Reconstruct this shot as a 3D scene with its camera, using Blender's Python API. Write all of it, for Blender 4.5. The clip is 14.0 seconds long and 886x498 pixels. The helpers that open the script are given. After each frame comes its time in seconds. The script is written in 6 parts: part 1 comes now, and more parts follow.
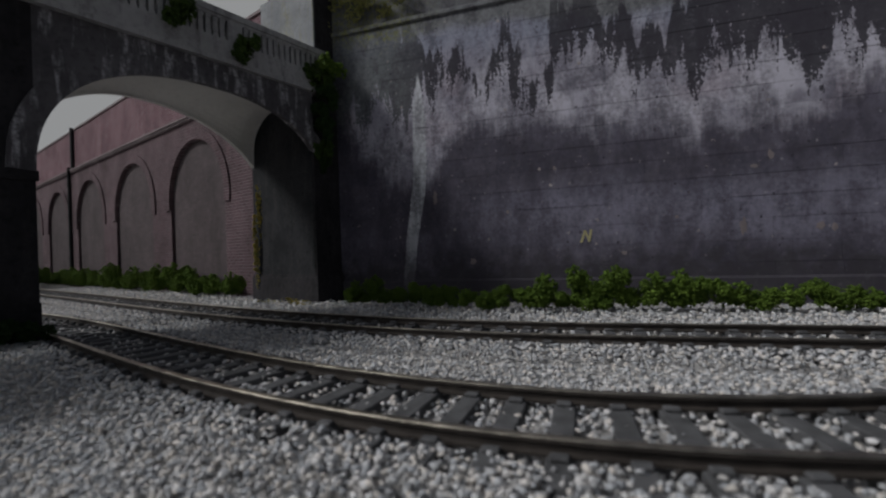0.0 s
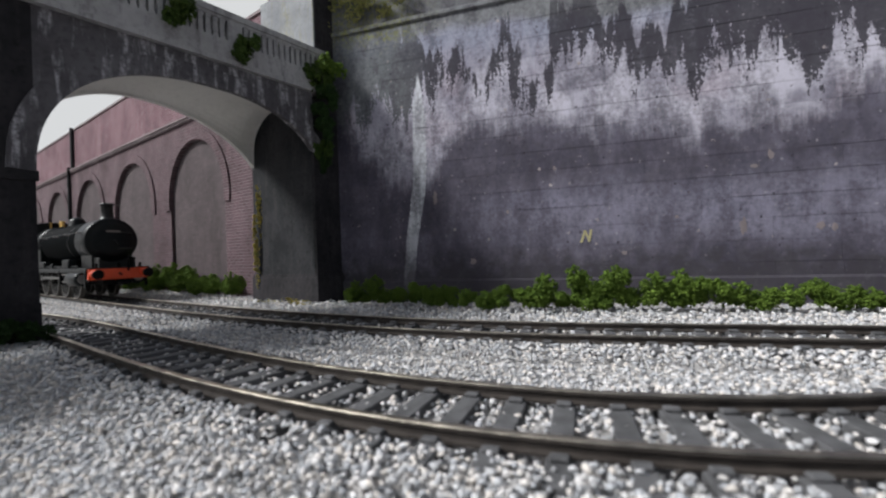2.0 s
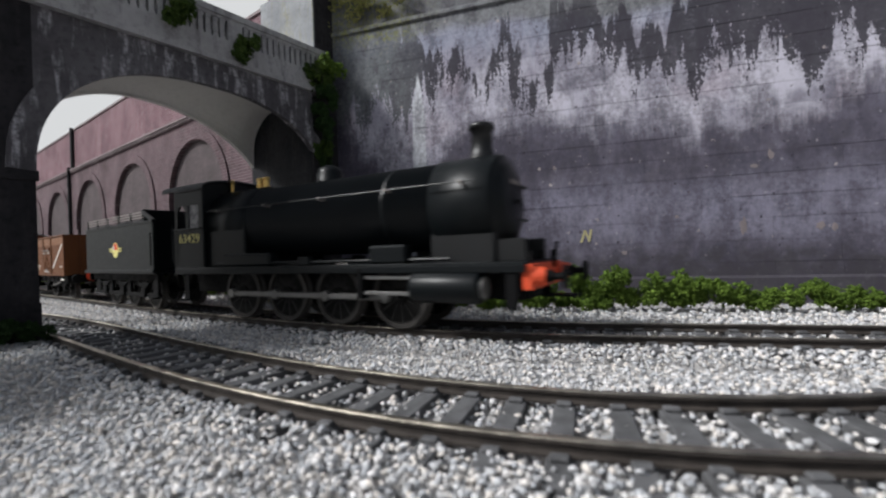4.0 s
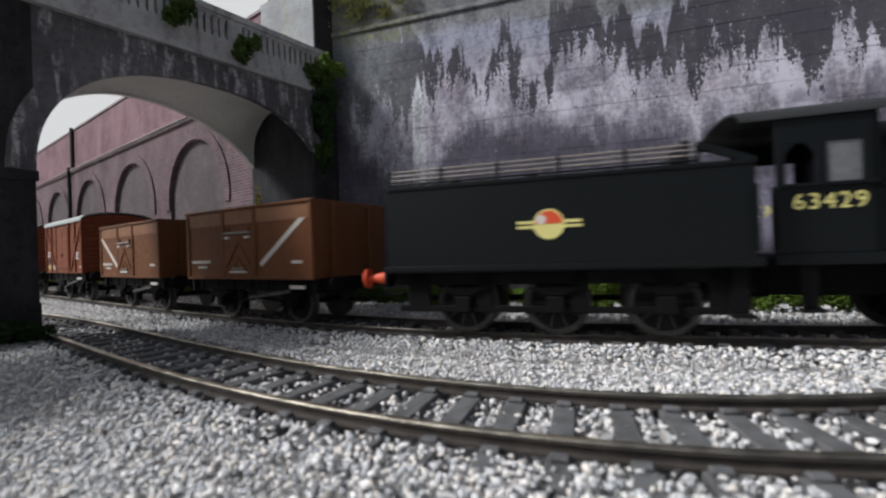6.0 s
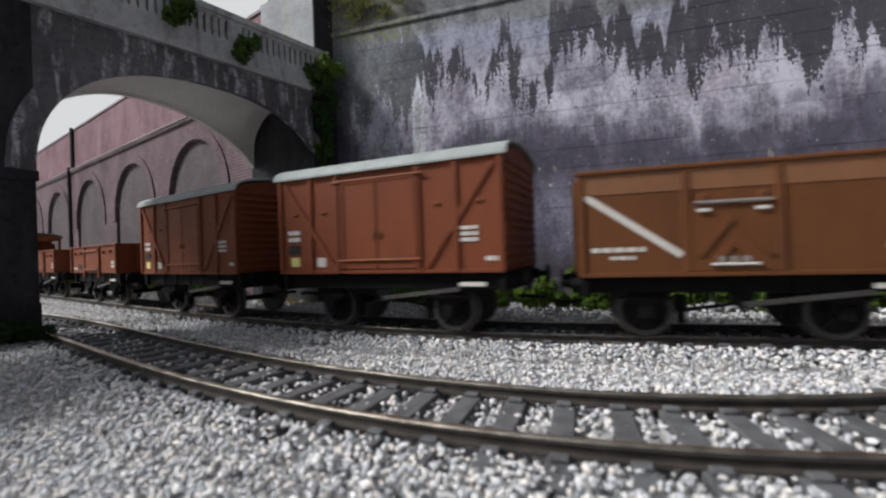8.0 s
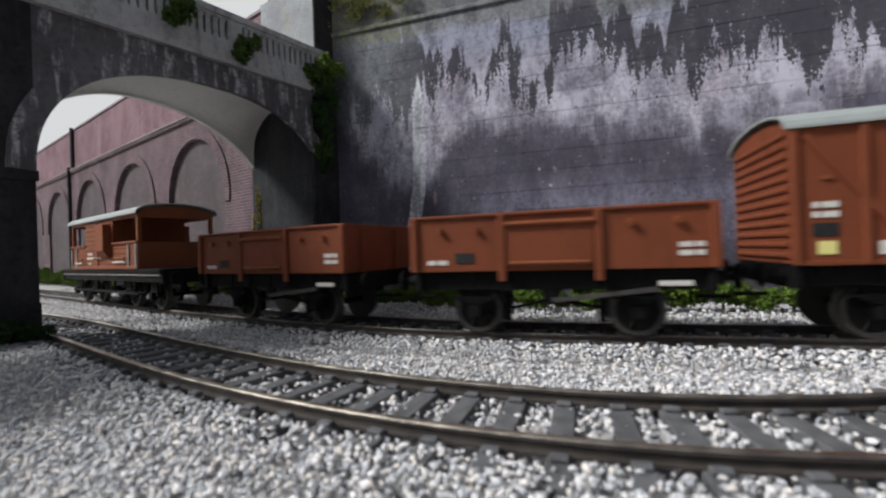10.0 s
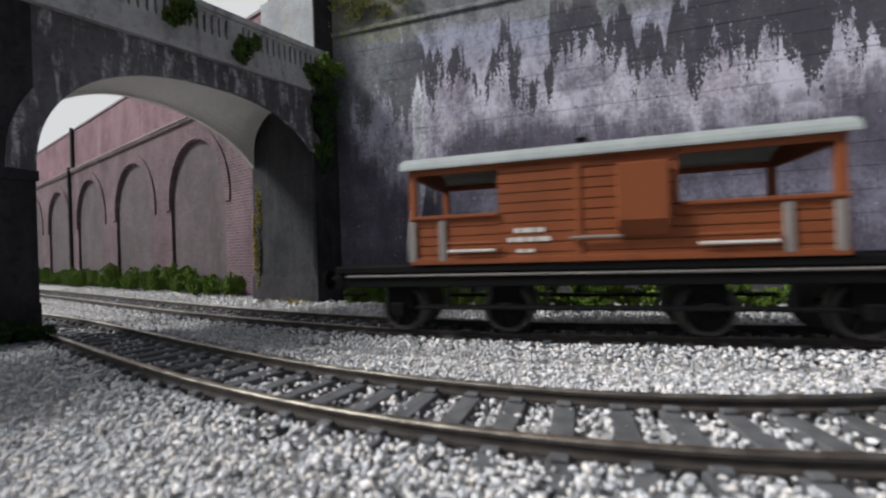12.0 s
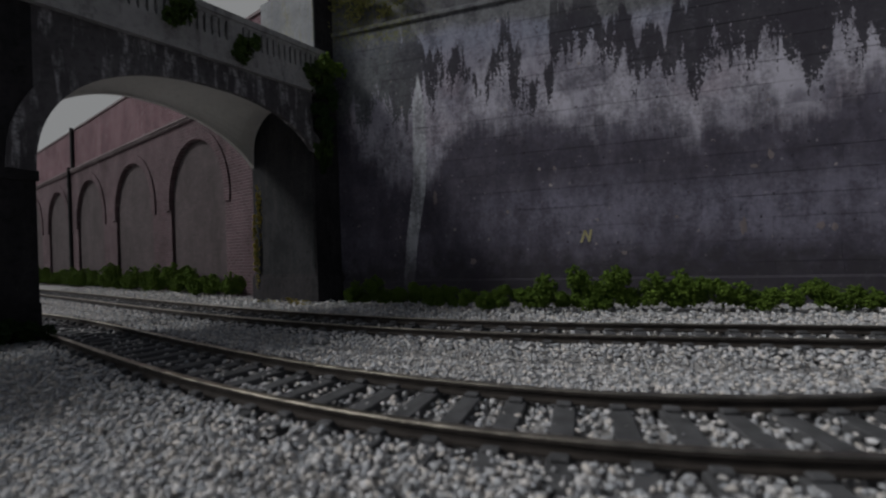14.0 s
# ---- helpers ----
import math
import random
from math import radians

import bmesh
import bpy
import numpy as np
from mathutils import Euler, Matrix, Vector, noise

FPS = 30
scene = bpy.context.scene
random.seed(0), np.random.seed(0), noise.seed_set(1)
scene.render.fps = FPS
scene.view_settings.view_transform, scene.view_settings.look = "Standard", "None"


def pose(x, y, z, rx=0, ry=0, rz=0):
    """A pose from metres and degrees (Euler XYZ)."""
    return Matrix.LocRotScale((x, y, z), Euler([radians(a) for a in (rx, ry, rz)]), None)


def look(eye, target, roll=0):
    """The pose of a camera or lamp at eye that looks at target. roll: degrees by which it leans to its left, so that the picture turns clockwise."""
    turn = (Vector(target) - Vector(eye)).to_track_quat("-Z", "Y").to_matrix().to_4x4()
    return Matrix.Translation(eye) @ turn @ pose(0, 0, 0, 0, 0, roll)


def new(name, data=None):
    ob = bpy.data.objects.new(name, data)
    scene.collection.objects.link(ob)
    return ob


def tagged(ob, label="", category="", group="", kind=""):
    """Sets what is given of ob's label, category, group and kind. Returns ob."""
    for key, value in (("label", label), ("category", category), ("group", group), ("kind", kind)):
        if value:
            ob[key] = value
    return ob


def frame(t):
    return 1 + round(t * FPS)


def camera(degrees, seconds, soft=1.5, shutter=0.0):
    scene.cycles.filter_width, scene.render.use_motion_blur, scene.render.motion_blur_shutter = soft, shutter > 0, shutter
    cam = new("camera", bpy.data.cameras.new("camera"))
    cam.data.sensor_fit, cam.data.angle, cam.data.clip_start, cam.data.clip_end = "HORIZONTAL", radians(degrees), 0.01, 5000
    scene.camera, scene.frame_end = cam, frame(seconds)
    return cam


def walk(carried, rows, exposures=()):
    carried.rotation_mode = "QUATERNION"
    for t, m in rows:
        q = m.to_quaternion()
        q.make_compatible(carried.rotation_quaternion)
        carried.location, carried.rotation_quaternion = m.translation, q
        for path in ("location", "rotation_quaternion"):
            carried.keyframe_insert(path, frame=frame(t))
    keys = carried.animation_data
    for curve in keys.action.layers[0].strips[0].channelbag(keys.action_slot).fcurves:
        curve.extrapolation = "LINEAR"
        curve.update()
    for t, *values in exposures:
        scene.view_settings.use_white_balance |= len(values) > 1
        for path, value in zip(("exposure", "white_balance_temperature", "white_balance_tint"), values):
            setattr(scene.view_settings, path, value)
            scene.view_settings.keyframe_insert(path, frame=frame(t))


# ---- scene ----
import functools

# A model railway at its true, small size. All plan numbers below are millimetres; MM turns them into metres.
MM = 0.001
RT = 4.5          # rail top above the ballast

EYE = Vector((0, 0, (21.211 + RT) * MM))
cam = camera(92.28, 14.0, soft=2.25, shutter=0.45)
cam.data.dof.use_dof, cam.data.dof.focus_distance, cam.data.dof.aperture_fstop = True, 0.21, 30.0
AIM = EYE + Vector((0, math.cos(0.00254), math.sin(0.00254)))
walk(cam, [(0, look(EYE, AIM, -1.973)), (14, look(EYE, AIM, -1.973))],
     exposures=[(t, e, 6200, 9) for t, e in ((0, -1.35), (0.25, -0.85), (0.55, 0.0), (13.45, 0.0), (13.75, -0.85), (14, -1.6))])

# ---- light ----
SUN_WAY = Vector((1.06, 0.2, -1.0)).normalized()      # the way the sunlight goes
world = bpy.data.worlds.new("sky")
scene.world = world
world.use_nodes = True
wt = world.node_tree
sky = wt.nodes.new("ShaderNodeTexSky")
sky.sky_type, sky.sun_disc = "NISHITA", False
sky.sun_elevation = math.asin(-SUN_WAY.z)
sky.sun_rotation = math.atan2(-SUN_WAY.x, -SUN_WAY.y)
sky.air_density, sky.dust_density = 1.0, 4.0
pale = wt.nodes.new("ShaderNodeHueSaturation")
pale.inputs["Saturation"].default_value = 0.35
wt.links.new(sky.outputs[0], pale.inputs["Color"])
wt.links.new(pale.outputs[0], wt.nodes["Background"].inputs["Color"])
wt.nodes["Background"].inputs["Strength"].default_value = 0.078
sun = new("sun", bpy.data.lights.new("sun", "SUN"))
sun.data.energy, sun.data.angle, sun.data.color = 4.0, radians(11), (1.0, 0.97, 0.93)
sun.matrix_world = look((-0.6, -0.1, 1.0), Vector((-0.6, -0.1, 1.0)) + SUN_WAY)

# ---- materials ----
class Mat:
    """A node material with small helpers; positions are in millimetres."""

    def __init__(self, name, rough=0.8, metal=0.0, moving=False, spec=0.3):
        self.m = bpy.data.materials.new(name)
        self.m.use_nodes = True
        self.t = self.m.node_tree
        self.b = self.t.nodes["Principled BSDF"]
        self.b.inputs["Roughness"].default_value = rough
        self.b.inputs["Metallic"].default_value = metal
        self.b.inputs["Specular IOR Level"].default_value = spec
        src = self.n("ShaderNodeTexCoord").outputs["Object"] if moving else self.n("ShaderNodeNewGeometry").outputs["Position"]
        v = self.n("ShaderNodeVectorMath", operation="SCALE")
        self.link(src, v.inputs[0])
        v.inputs["Scale"].default_value = 1000.0
        self.mm = v.outputs[0]
        sp = self.n("ShaderNodeSeparateXYZ")
        self.link(self.mm, sp.inputs[0])
        self.x, self.y, self.z = sp.outputs

    def n(self, kind, **kw):
        node = self.t.nodes.new(kind)
        for k, v in kw.items():
            setattr(node, k, v)
        return node

    def link(self, a, b):
        self.t.links.new(a, b)

    def put(self, a, sock):
        if isinstance(a, (int, float)):
            sock.default_value = a
        elif isinstance(a, tuple):
            sock.default_value = (*a, 1.0) if len(a) == 3 and sock.type == "RGBA" else a
        else:
            self.link(a, sock)

    def noise(self, scale, detail=4.0, stretch=(1, 1, 1), vec=None, rough=0.6):
        mp = self.n("ShaderNodeMapping")
        mp.inputs["Scale"].default_value = stretch
        self.link(vec or self.mm, mp.inputs[0])
        t = self.n("ShaderNodeTexNoise")
        t.inputs["Scale"].default_value, t.inputs["Detail"].default_value, t.inputs["Roughness"].default_value = scale, detail, rough
        self.link(mp.outputs[0], t.inputs["Vector"])
        return t.outputs["Fac"]

    def math(self, op, a, b=0.0, clamp=False):
        m = self.n("ShaderNodeMath", operation=op, use_clamp=clamp)
        self.put(a, m.inputs[0])
        self.put(b, m.inputs[1])
        return m.outputs[0]

    def span(self, v, lo, hi, to0=0.0, to1=1.0):
        m = self.n("ShaderNodeMapRange")
        m.interpolation_type = "SMOOTHSTEP"
        for s, q in zip(m.inputs, (v, lo, hi, to0, to1)):
            self.put(q, s)
        return m.outputs[0]

    def mix(self, f, a, b, mode="MIX"):
        m = self.n("ShaderNodeMix", data_type="RGBA", blend_type=mode)
        self.put(f, m.inputs["Factor"])
        self.put(a, m.inputs["A"])
        self.put(b, m.inputs["B"])
        return [o for o in m.outputs if o.type == "RGBA"][0]

    def color(self, c):
        self.put(c, self.b.inputs["Base Color"])
        return self

    def rough(self, r):
        self.put(r, self.b.inputs["Roughness"])
        return self

    def bump(self, height, strength=0.4, dist=0.3):
        b = self.n("ShaderNodeBump")
        b.inputs["Strength"].default_value, b.inputs["Distance"].default_value = strength, dist * MM
        self.put(height, b.inputs["Height"])
        self.link(b.outputs[0], self.b.inputs["Normal"])
        return self


def paint(name, c, dark=None, rough=0.45, metal=0.0, grime=0.5, spec=0.35, uneven=1.0):
    """Painted model plastic or metal with faint weathering."""
    m = Mat(name, rough, metal, moving=True, spec=spec)
    dark = dark or tuple(q * 0.55 for q in c)
    f = m.math("MULTIPLY", m.span(m.noise(0.12, 5, (1, 1, 0.35)), 0.42, 0.72), grime)
    col = m.mix(f, c, dark)
    col = m.mix(m.math("MULTIPLY", m.span(m.noise(1.3, 3), 0.5, 0.8), 0.25), col, tuple(min(1, q * 1.3 + 0.001) for q in c))
    m.color(col).rough(m.span(m.noise(0.5, 3), 0.3, 0.7, rough - 0.08 * uneven, rough + 0.12 * uneven))
    m.bump(m.noise(2.5, 3), 0.12 * uneven, 0.1)
    return m.m


# stone of the retaining wall: violet-grey blocks, lime runs, black tar drips, an old pale run
def wall_stone(name, joint=False):
    m = Mat(name, 0.85, spec=0.2)
    A = lambda *q: functools.reduce(lambda a, b: m.math("ADD", a, b), q)
    M = lambda *q: functools.reduce(lambda a, b: m.math("MULTIPLY", a, b), q)
    wob = lambda n, k: m.math("MULTIPLY", m.math("SUBTRACT", n, 0.5), k)
    info = m.n("ShaderNodeObjectInfo").outputs["Random"]
    run = m.noise(0.1, 4, (1, 1, 0.14))             # broad vertical runs
    fine = m.noise(0.42, 5, (1, 1, 0.17))           # thin runs
    speck = m.noise(1.1, 5, (1, 1, 0.7))
    cloud = m.noise(0.05, 5)
    # soot-dark stone, with a lighter lavender band low on the right
    base = m.mix(m.span(cloud, 0.35, 0.68), (0.072, 0.067, 0.092), (0.135, 0.126, 0.168))
    base = m.mix(m.span(m.noise(0.3, 5), 0.45, 0.75), base, (0.078, 0.072, 0.09))
    lav = M(m.span(m.z, 20.0, 32.0), m.span(m.z, 58.0, 42.0), m.span(m.x, -6.0, 50.0))
    base = m.mix(M(lav, m.span(m.noise(0.06, 5), 0.3, 0.6, 0.25, 0.85)), base, (0.25, 0.24, 0.315))
    base = m.mix(M(info, 0.2), base, (0.185, 0.165, 0.20))
    # pale lime, ragged below, hanging deeper round the leaking joint
    dip = M(m.span(m.x, -46.0, -20.0), m.span(m.x, 10.0, -6.0))
    low = A(82.0, M(dip, -20.0), m.span(m.x, 40.0, 105.0, 0.0, -11.0), m.span(m.x, 120.0, 150.0, 0.0, 8.0))
    zz = A(m.z, wob(run, 34.0), wob(fine, 16.0), wob(m.noise(0.16, 4), 18.0))
    pale = m.span(m.math("SUBTRACT", zz, low), -9.0, 9.0)
    pale = M(pale, m.span(A(m.x, wob(cloud, 14.0)), -50.0, -40.0), m.span(A(m.noise(0.07, 4), M(info, 0.22)), 0.3, 0.55, 0.35, 1.0))
    limec = m.mix(m.span(m.noise(0.06, 5, (1, 1, 0.5)), 0.35, 0.65), (0.36, 0.345, 0.42), (0.63, 0.61, 0.70))
    limec = m.mix(M(m.span(m.noise(0.033, 3), 0.5, 0.7), 0.5), limec, (0.56, 0.47, 0.54))
    col = m.mix(M(pale, 0.94), base, limec)
    # bluish film below the coping, olive at the very top, grey-green towards the bridge
    film = M(m.span(A(m.z, wob(run, 20.0)), 108.0, 124.0), m.span(m.x, 150.0, 90.0))
    col = m.mix(M(film, 0.7), col, (0.30, 0.33, 0.43))
    olive = m.span(A(m.z, m.span(m.x, 0.0, 100.0, 0.0, 11.0), wob(cloud, 10.0)), 128.0, 134.0)
    col = m.mix(M(olive, 0.75), col, (0.20, 0.205, 0.19))
    # tar: pointed dark plumes, broken into drips and flecks below
    lobe = m.noise(0.085, 2.0, (1, 1, 0.08))
    deep = A(104.0, m.span(m.x, 20.0, 130.0, 0.0, -9.0), m.span(m.x, -6.0, -30.0, 0.0, -12.0))
    ztar = A(m.z, wob(fine, 50.0), wob(speck, 40.0), wob(run, 56.0), wob(lobe, -50.0))
    tar = m.span(m.math("SUBTRACT", ztar, deep), -1.0, 1.2)
    tip = A(117.0, wob(lobe, 95.0), wob(fine, 34.0), wob(speck, 8.0), m.span(m.x, 70.0, 170.0, 0.0, 50.0), m.span(m.x, -4.0, -30.0, 0.0, 45.0))
    tar = M(tar, m.span(m.math("SUBTRACT", tip, m.z), -1.0, 2.5))
    col = m.mix(M(tar, m.span(m.z, 138.0, 120.0, 0.55, 0.93)), col, m.mix(m.span(m.x, 0.0, -30.0), (0.043, 0.041, 0.05), (0.16, 0.172, 0.178)))
    moss = M(m.span(A(m.z, M(m.noise(0.15, 5), 30.0)), 140.0, 152.0), m.span(m.x, 10.0, -26.0))
    col = m.mix(M(moss, m.span(m.noise(0.55, 4), 0.4, 0.65)), col, (0.24, 0.25, 0.10))
    # one long pale run from a leaking joint
    cx = A(m.span(m.z, 72.0, 10.0, 0.0, -7.0), -9.6, wob(m.noise(0.08, 3), 2.0), wob(speck, 0.8))
    d = m.math("ABSOLUTE", m.math("SUBTRACT", m.x, cx))
    half = m.span(m.z, 112.0, 88.0, 0.4, 3.1)
    half = m.math("SUBTRACT", half, m.span(m.z, 60.0, 12.0, 0.0, 0.5))
    leak = M(m.span(m.math("SUBTRACT", d, half), 0.45, -0.15), m.span(m.z, 8.0, 58.0, 0.35, 0.95), m.span(m.z, 113.0, 106.0))
    col = m.mix(leak, col, m.mix(m.span(fine, 0.35, 0.65), (0.55, 0.56, 0.60), (0.78, 0.80, 0.85)))
    # pale chips and dark pits
    for scale, size, c, amount in ((0.13, 0.13, (0.46, 0.41, 0.40), 0.9), (0.3, 0.21, (0.36, 0.34, 0.37), 0.6), (0.24, 0.17, (0.025, 0.022, 0.028), 0.8)):
        v = m.n("ShaderNodeTexVoronoi")
        v.inputs["Scale"].default_value = scale
        m.link(m.mm, v.inputs["Vector"])
        chip = M(m.span(v.outputs["Distance"], size, size * 0.6), m.span(m.noise(0.4 + scale, 3), 0.5, 0.58), amount)
        col = m.mix(chip, col, c)
    # brown-black grime on the lowest courses, mottling all over
    foot = m.span(A(m.z, wob(m.noise(0.14, 5), 34.0)), 26.0, 14.0)
    col = m.mix(M(foot, 0.72), col, (0.047, 0.044, 0.046))
    mott = A(M(m.noise(0.6, 6), 0.4), M(m.noise(0.13, 6, (1, 1, 0.4)), 0.6))
    col = m.mix(m.span(mott, 0.36, 0.6, 0.66, 0.0), col, (0.05, 0.044, 0.06))
    col = m.mix(m.span(mott, 0.54, 0.76, 0.0, 0.3), col, (0.38, 0.36, 0.43))
    if joint:
        col = m.mix(0.25, col, (0.05, 0.045, 0.055))
    m.color(col)
    m.bump(A(m.noise(0.35, 5), M(m.noise(1.6, 3), 0.4)), 0.35, 0.5)
    return m.m


def brickwork(name, a, b, mortar, along, row=1.9, length=5.6):
    """Printed model brickwork: `along` gives the wall's direction in plan."""
    m = Mat(name, 0.85, spec=0.2)
    u = m.math("ADD", m.math("MULTIPLY", m.x, along[0]), m.math("MULTIPLY", m.y, along[1]))
    cmb = m.n("ShaderNodeCombineXYZ")
    m.link(u, cmb.inputs[0])
    m.link(m.z, cmb.inputs[1])
    t = m.n("ShaderNodeTexBrick")
    t.inputs["Scale"].default_value = 1.0
    t.inputs["Brick Width"].default_value, t.inputs["Row Height"].default_value = length, row
    t.inputs["Mortar Size"].default_value, t.inputs["Mortar Smooth"].default_value = 0.22, 0.3
    m.link(cmb.outputs[0], t.inputs["Vector"])
    for k, c in (("Color1", a), ("Color2", b), ("Mortar", mortar)):
        m.put(c, t.inputs[k])
    col = m.mix(m.math("MULTIPLY", m.span(m.noise(0.035, 6, (1, 1, 0.6)), 0.35, 0.7), 0.6), t.outputs["Color"], tuple(q * 0.5 for q in a))
    col = m.mix(m.math("MULTIPLY", m.span(m.noise(0.25, 4, (1, 1, 0.4)), 0.5, 0.8), 0.35), col, tuple(min(1, q * 1.5) for q in b))
    m.color(col)
    m.bump(m.math("ADD", m.math("MULTIPLY", t.outputs["Fac"], -0.6), m.noise(0.8, 4)), 0.3, 0.25)
    return m.m


def concrete(name, a, b, stain, amount=0.5, runs=0.6, scale=1.0):
    m = Mat(name, 0.88, spec=0.2)
    col = m.mix(m.span(m.noise(0.05 * scale, 5), 0.3, 0.7), a, b)
    col = m.mix(m.math("MULTIPLY", m.math("MULTIPLY", m.span(m.noise(0.3, 5, (1, 1, 0.16)), 0.47, 0.66), m.span(m.noise(0.6, 4), 0.3, 0.6)), runs), col, stain)
    col = m.mix(m.math("MULTIPLY", m.span(m.noise(0.5, 5), 0.45, 0.75), amount), col, tuple(q * 0.5 for q in a))
    m.color(col)
    m.bump(m.math("ADD", m.noise(0.4, 5), m.math("MULTIPLY", m.noise(2.0, 3), 0.3)), 0.3, 0.4)
    return m.m


def leafy(name, a, b, c):
    m = Mat(name, 0.75, spec=0.15)
    g = m.n("ShaderNodeNewGeometry").outputs["Random Per Island"]
    col = m.mix(g, a, b)
    col = m.mix(m.span(m.noise(0.25, 3), 0.5, 0.75), col, c)
    m.color(col)
    m.bump(m.noise(2.5, 3), 0.5, 0.4)
    return m.m


STONE = wall_stone("soot_stained_stone")
STONE_JOINT = wall_stone("stone_joint", True)
WALL_DIR = (0.8109, -0.5852)
BRICK_LOW = brickwork("purple_brick", (0.085, 0.054, 0.062), (0.130, 0.080, 0.092), (0.21, 0.175, 0.185), WALL_DIR)
BRICK_HIGH = brickwork("pink_brick", (0.140, 0.070, 0.086), (0.195, 0.100, 0.120), (0.33, 0.26, 0.275), WALL_DIR)
BRICK_PANEL = brickwork("grey_brown_brick", (0.088, 0.072, 0.075), (0.112, 0.088, 0.093), (0.092, 0.077, 0.08), WALL_DIR)
COPING = concrete("coping_stone", (0.20, 0.16, 0.165), (0.28, 0.23, 0.24), (0.10, 0.09, 0.09))
PARAPET = concrete("weathered_concrete", (0.36, 0.35, 0.355), (0.48, 0.47, 0.475), (0.12, 0.115, 0.115), 0.4, 0.5)
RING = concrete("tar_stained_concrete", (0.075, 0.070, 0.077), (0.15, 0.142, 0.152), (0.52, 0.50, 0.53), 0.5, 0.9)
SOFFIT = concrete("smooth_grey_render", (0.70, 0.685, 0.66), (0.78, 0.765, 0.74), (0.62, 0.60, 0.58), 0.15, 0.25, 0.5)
INNER_DARK = concrete("dim_inner_stone", (0.016, 0.017, 0.019), (0.036, 0.036, 0.040), (0.055, 0.053, 0.053), 0.6, 0.5)
# dark stone; on piers and end pillar the darkness stands for shade
ABUT = concrete("dark_and_shaded_stone", (0.020, 0.019, 0.021), (0.042, 0.039, 0.043), (0.065, 0.06, 0.062), 0.6, 0.4)
PILLAR = concrete("grey_pillar_stone", (0.24, 0.25, 0.265), (0.36, 0.37, 0.385), (0.28, 0.26, 0.13), 0.35, 0.5)
IRON = paint("black_iron", (0.02, 0.02, 0.022), rough=0.6)
LEAF = leafy("bright_green_foam", (0.080, 0.135, 0.020), (0.150, 0.225, 0.036), (0.052, 0.095, 0.016))
# dark green, dimmed further for the shade on the ivy
LEAF_DARK = leafy("shade_dimmed_green", (0.018, 0.040, 0.012), (0.038, 0.075, 0.020), (0.012, 0.025, 0.008))
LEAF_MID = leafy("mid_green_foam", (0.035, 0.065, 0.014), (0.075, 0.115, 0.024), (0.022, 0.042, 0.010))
LEAF_OLIVE = leafy("olive_wall_ivy", (0.17, 0.18, 0.055), (0.33, 0.31, 0.12), (0.08, 0.10, 0.04))
LEAF_YELLOW = leafy("yellow_moss", (0.29, 0.25, 0.05), (0.44, 0.36, 0.08), (0.16, 0.18, 0.045))


def ballast_mat():
    m = Mat("grey_granite_chips", 0.8, spec=0.25)
    g = m.n("ShaderNodeNewGeometry").outputs["Random Per Island"]
    r = m.n("ShaderNodeValToRGB")
    r.color_ramp.elements[0].color, r.color_ramp.elements[1].color = (0.34, 0.335, 0.335, 1), (0.80, 0.79, 0.80, 1)
    for p, c in ((0.25, (0.44, 0.455, 0.485, 1)), (0.55, (0.64, 0.64, 0.65, 1)), (0.8, (0.71, 0.655, 0.60, 1))):
        r.color_ramp.elements.new(p).color = c
    m.link(g, r.inputs[0])
    col = m.mix(m.math("MULTIPLY", m.span(m.noise(0.02, 4), 0.45, 0.75), 0.3), r.outputs[0], (0.30, 0.285, 0.27))
    col = m.mix(m.math("MULTIPLY", m.span(m.noise(1.6, 3), 0.5, 0.8), 0.35), col, (0.22, 0.21, 0.21))
    m.color(col)
    m.bump(m.noise(1.8, 3), 0.4, 0.2)
    return m.m


def ground_mat():
    m = Mat("grit_bed", 0.95, spec=0.1)
    col = m.mix(m.span(m.noise(0.5, 5), 0.35, 0.7), (0.30, 0.29, 0.285), (0.52, 0.51, 0.505))
    m.color(m.mix(m.math("MULTIPLY", m.span(m.noise(0.01, 4), 0.4, 0.7), 0.4), col, (0.30, 0.29, 0.27)))
    m.bump(m.noise(0.7, 4), 0.6, 0.8)
    return m.m


BALLAST, GRIT = ballast_mat(), ground_mat()


def steel(name, c, rough, metal):
    m = Mat(name, rough, metal)
    m.color(m.mix(m.span(m.noise(0.3, 4), 0.35, 0.7), c, tuple(q * 0.6 for q in c)))
    m.rough(m.span(m.noise(0.2, 3), 0.3, 0.7, rough - 0.06, rough + 0.1))
    return m.m


RAIL_HEAD = steel("worn_rail_head", (0.66, 0.60, 0.50), 0.36, 1.0)
RAIL_SIDE = steel("rusty_rail_side", (0.05, 0.042, 0.037), 0.7, 0.0)
SLEEPER = steel("grey_black_sleeper", (0.115, 0.115, 0.12), 0.75, 0.0)


# ---- mesh helpers ----
def finish(name, bm, mats, parent=None, label="", smooth=False):
    """bm is in millimetres."""
    bmesh.ops.scale(bm, vec=(MM, MM, MM), verts=bm.verts)
    me = bpy.data.meshes.new(name)
    bm.to_mesh(me)
    bm.free()
    for mt in (mats if isinstance(mats, (list, tuple)) else [mats]):
        me.materials.append(mt)
    if smooth:
        for p in me.polygons:
            p.use_smooth = True
    ob = new(name, me)
    ob.parent = parent
    if label:
        ob["label"] = label
    return ob


def part(name, bm, material, parent, label="", smooth=False):
    return finish(name, bm, material, parent, label, smooth)


def hub(name, label, category, group="", at=None, kind=""):
    ob = new(name)
    ob.empty_display_size = 0.01
    if at is not None:
        ob.matrix_world = at
    return tagged(ob, label, category, group, kind)


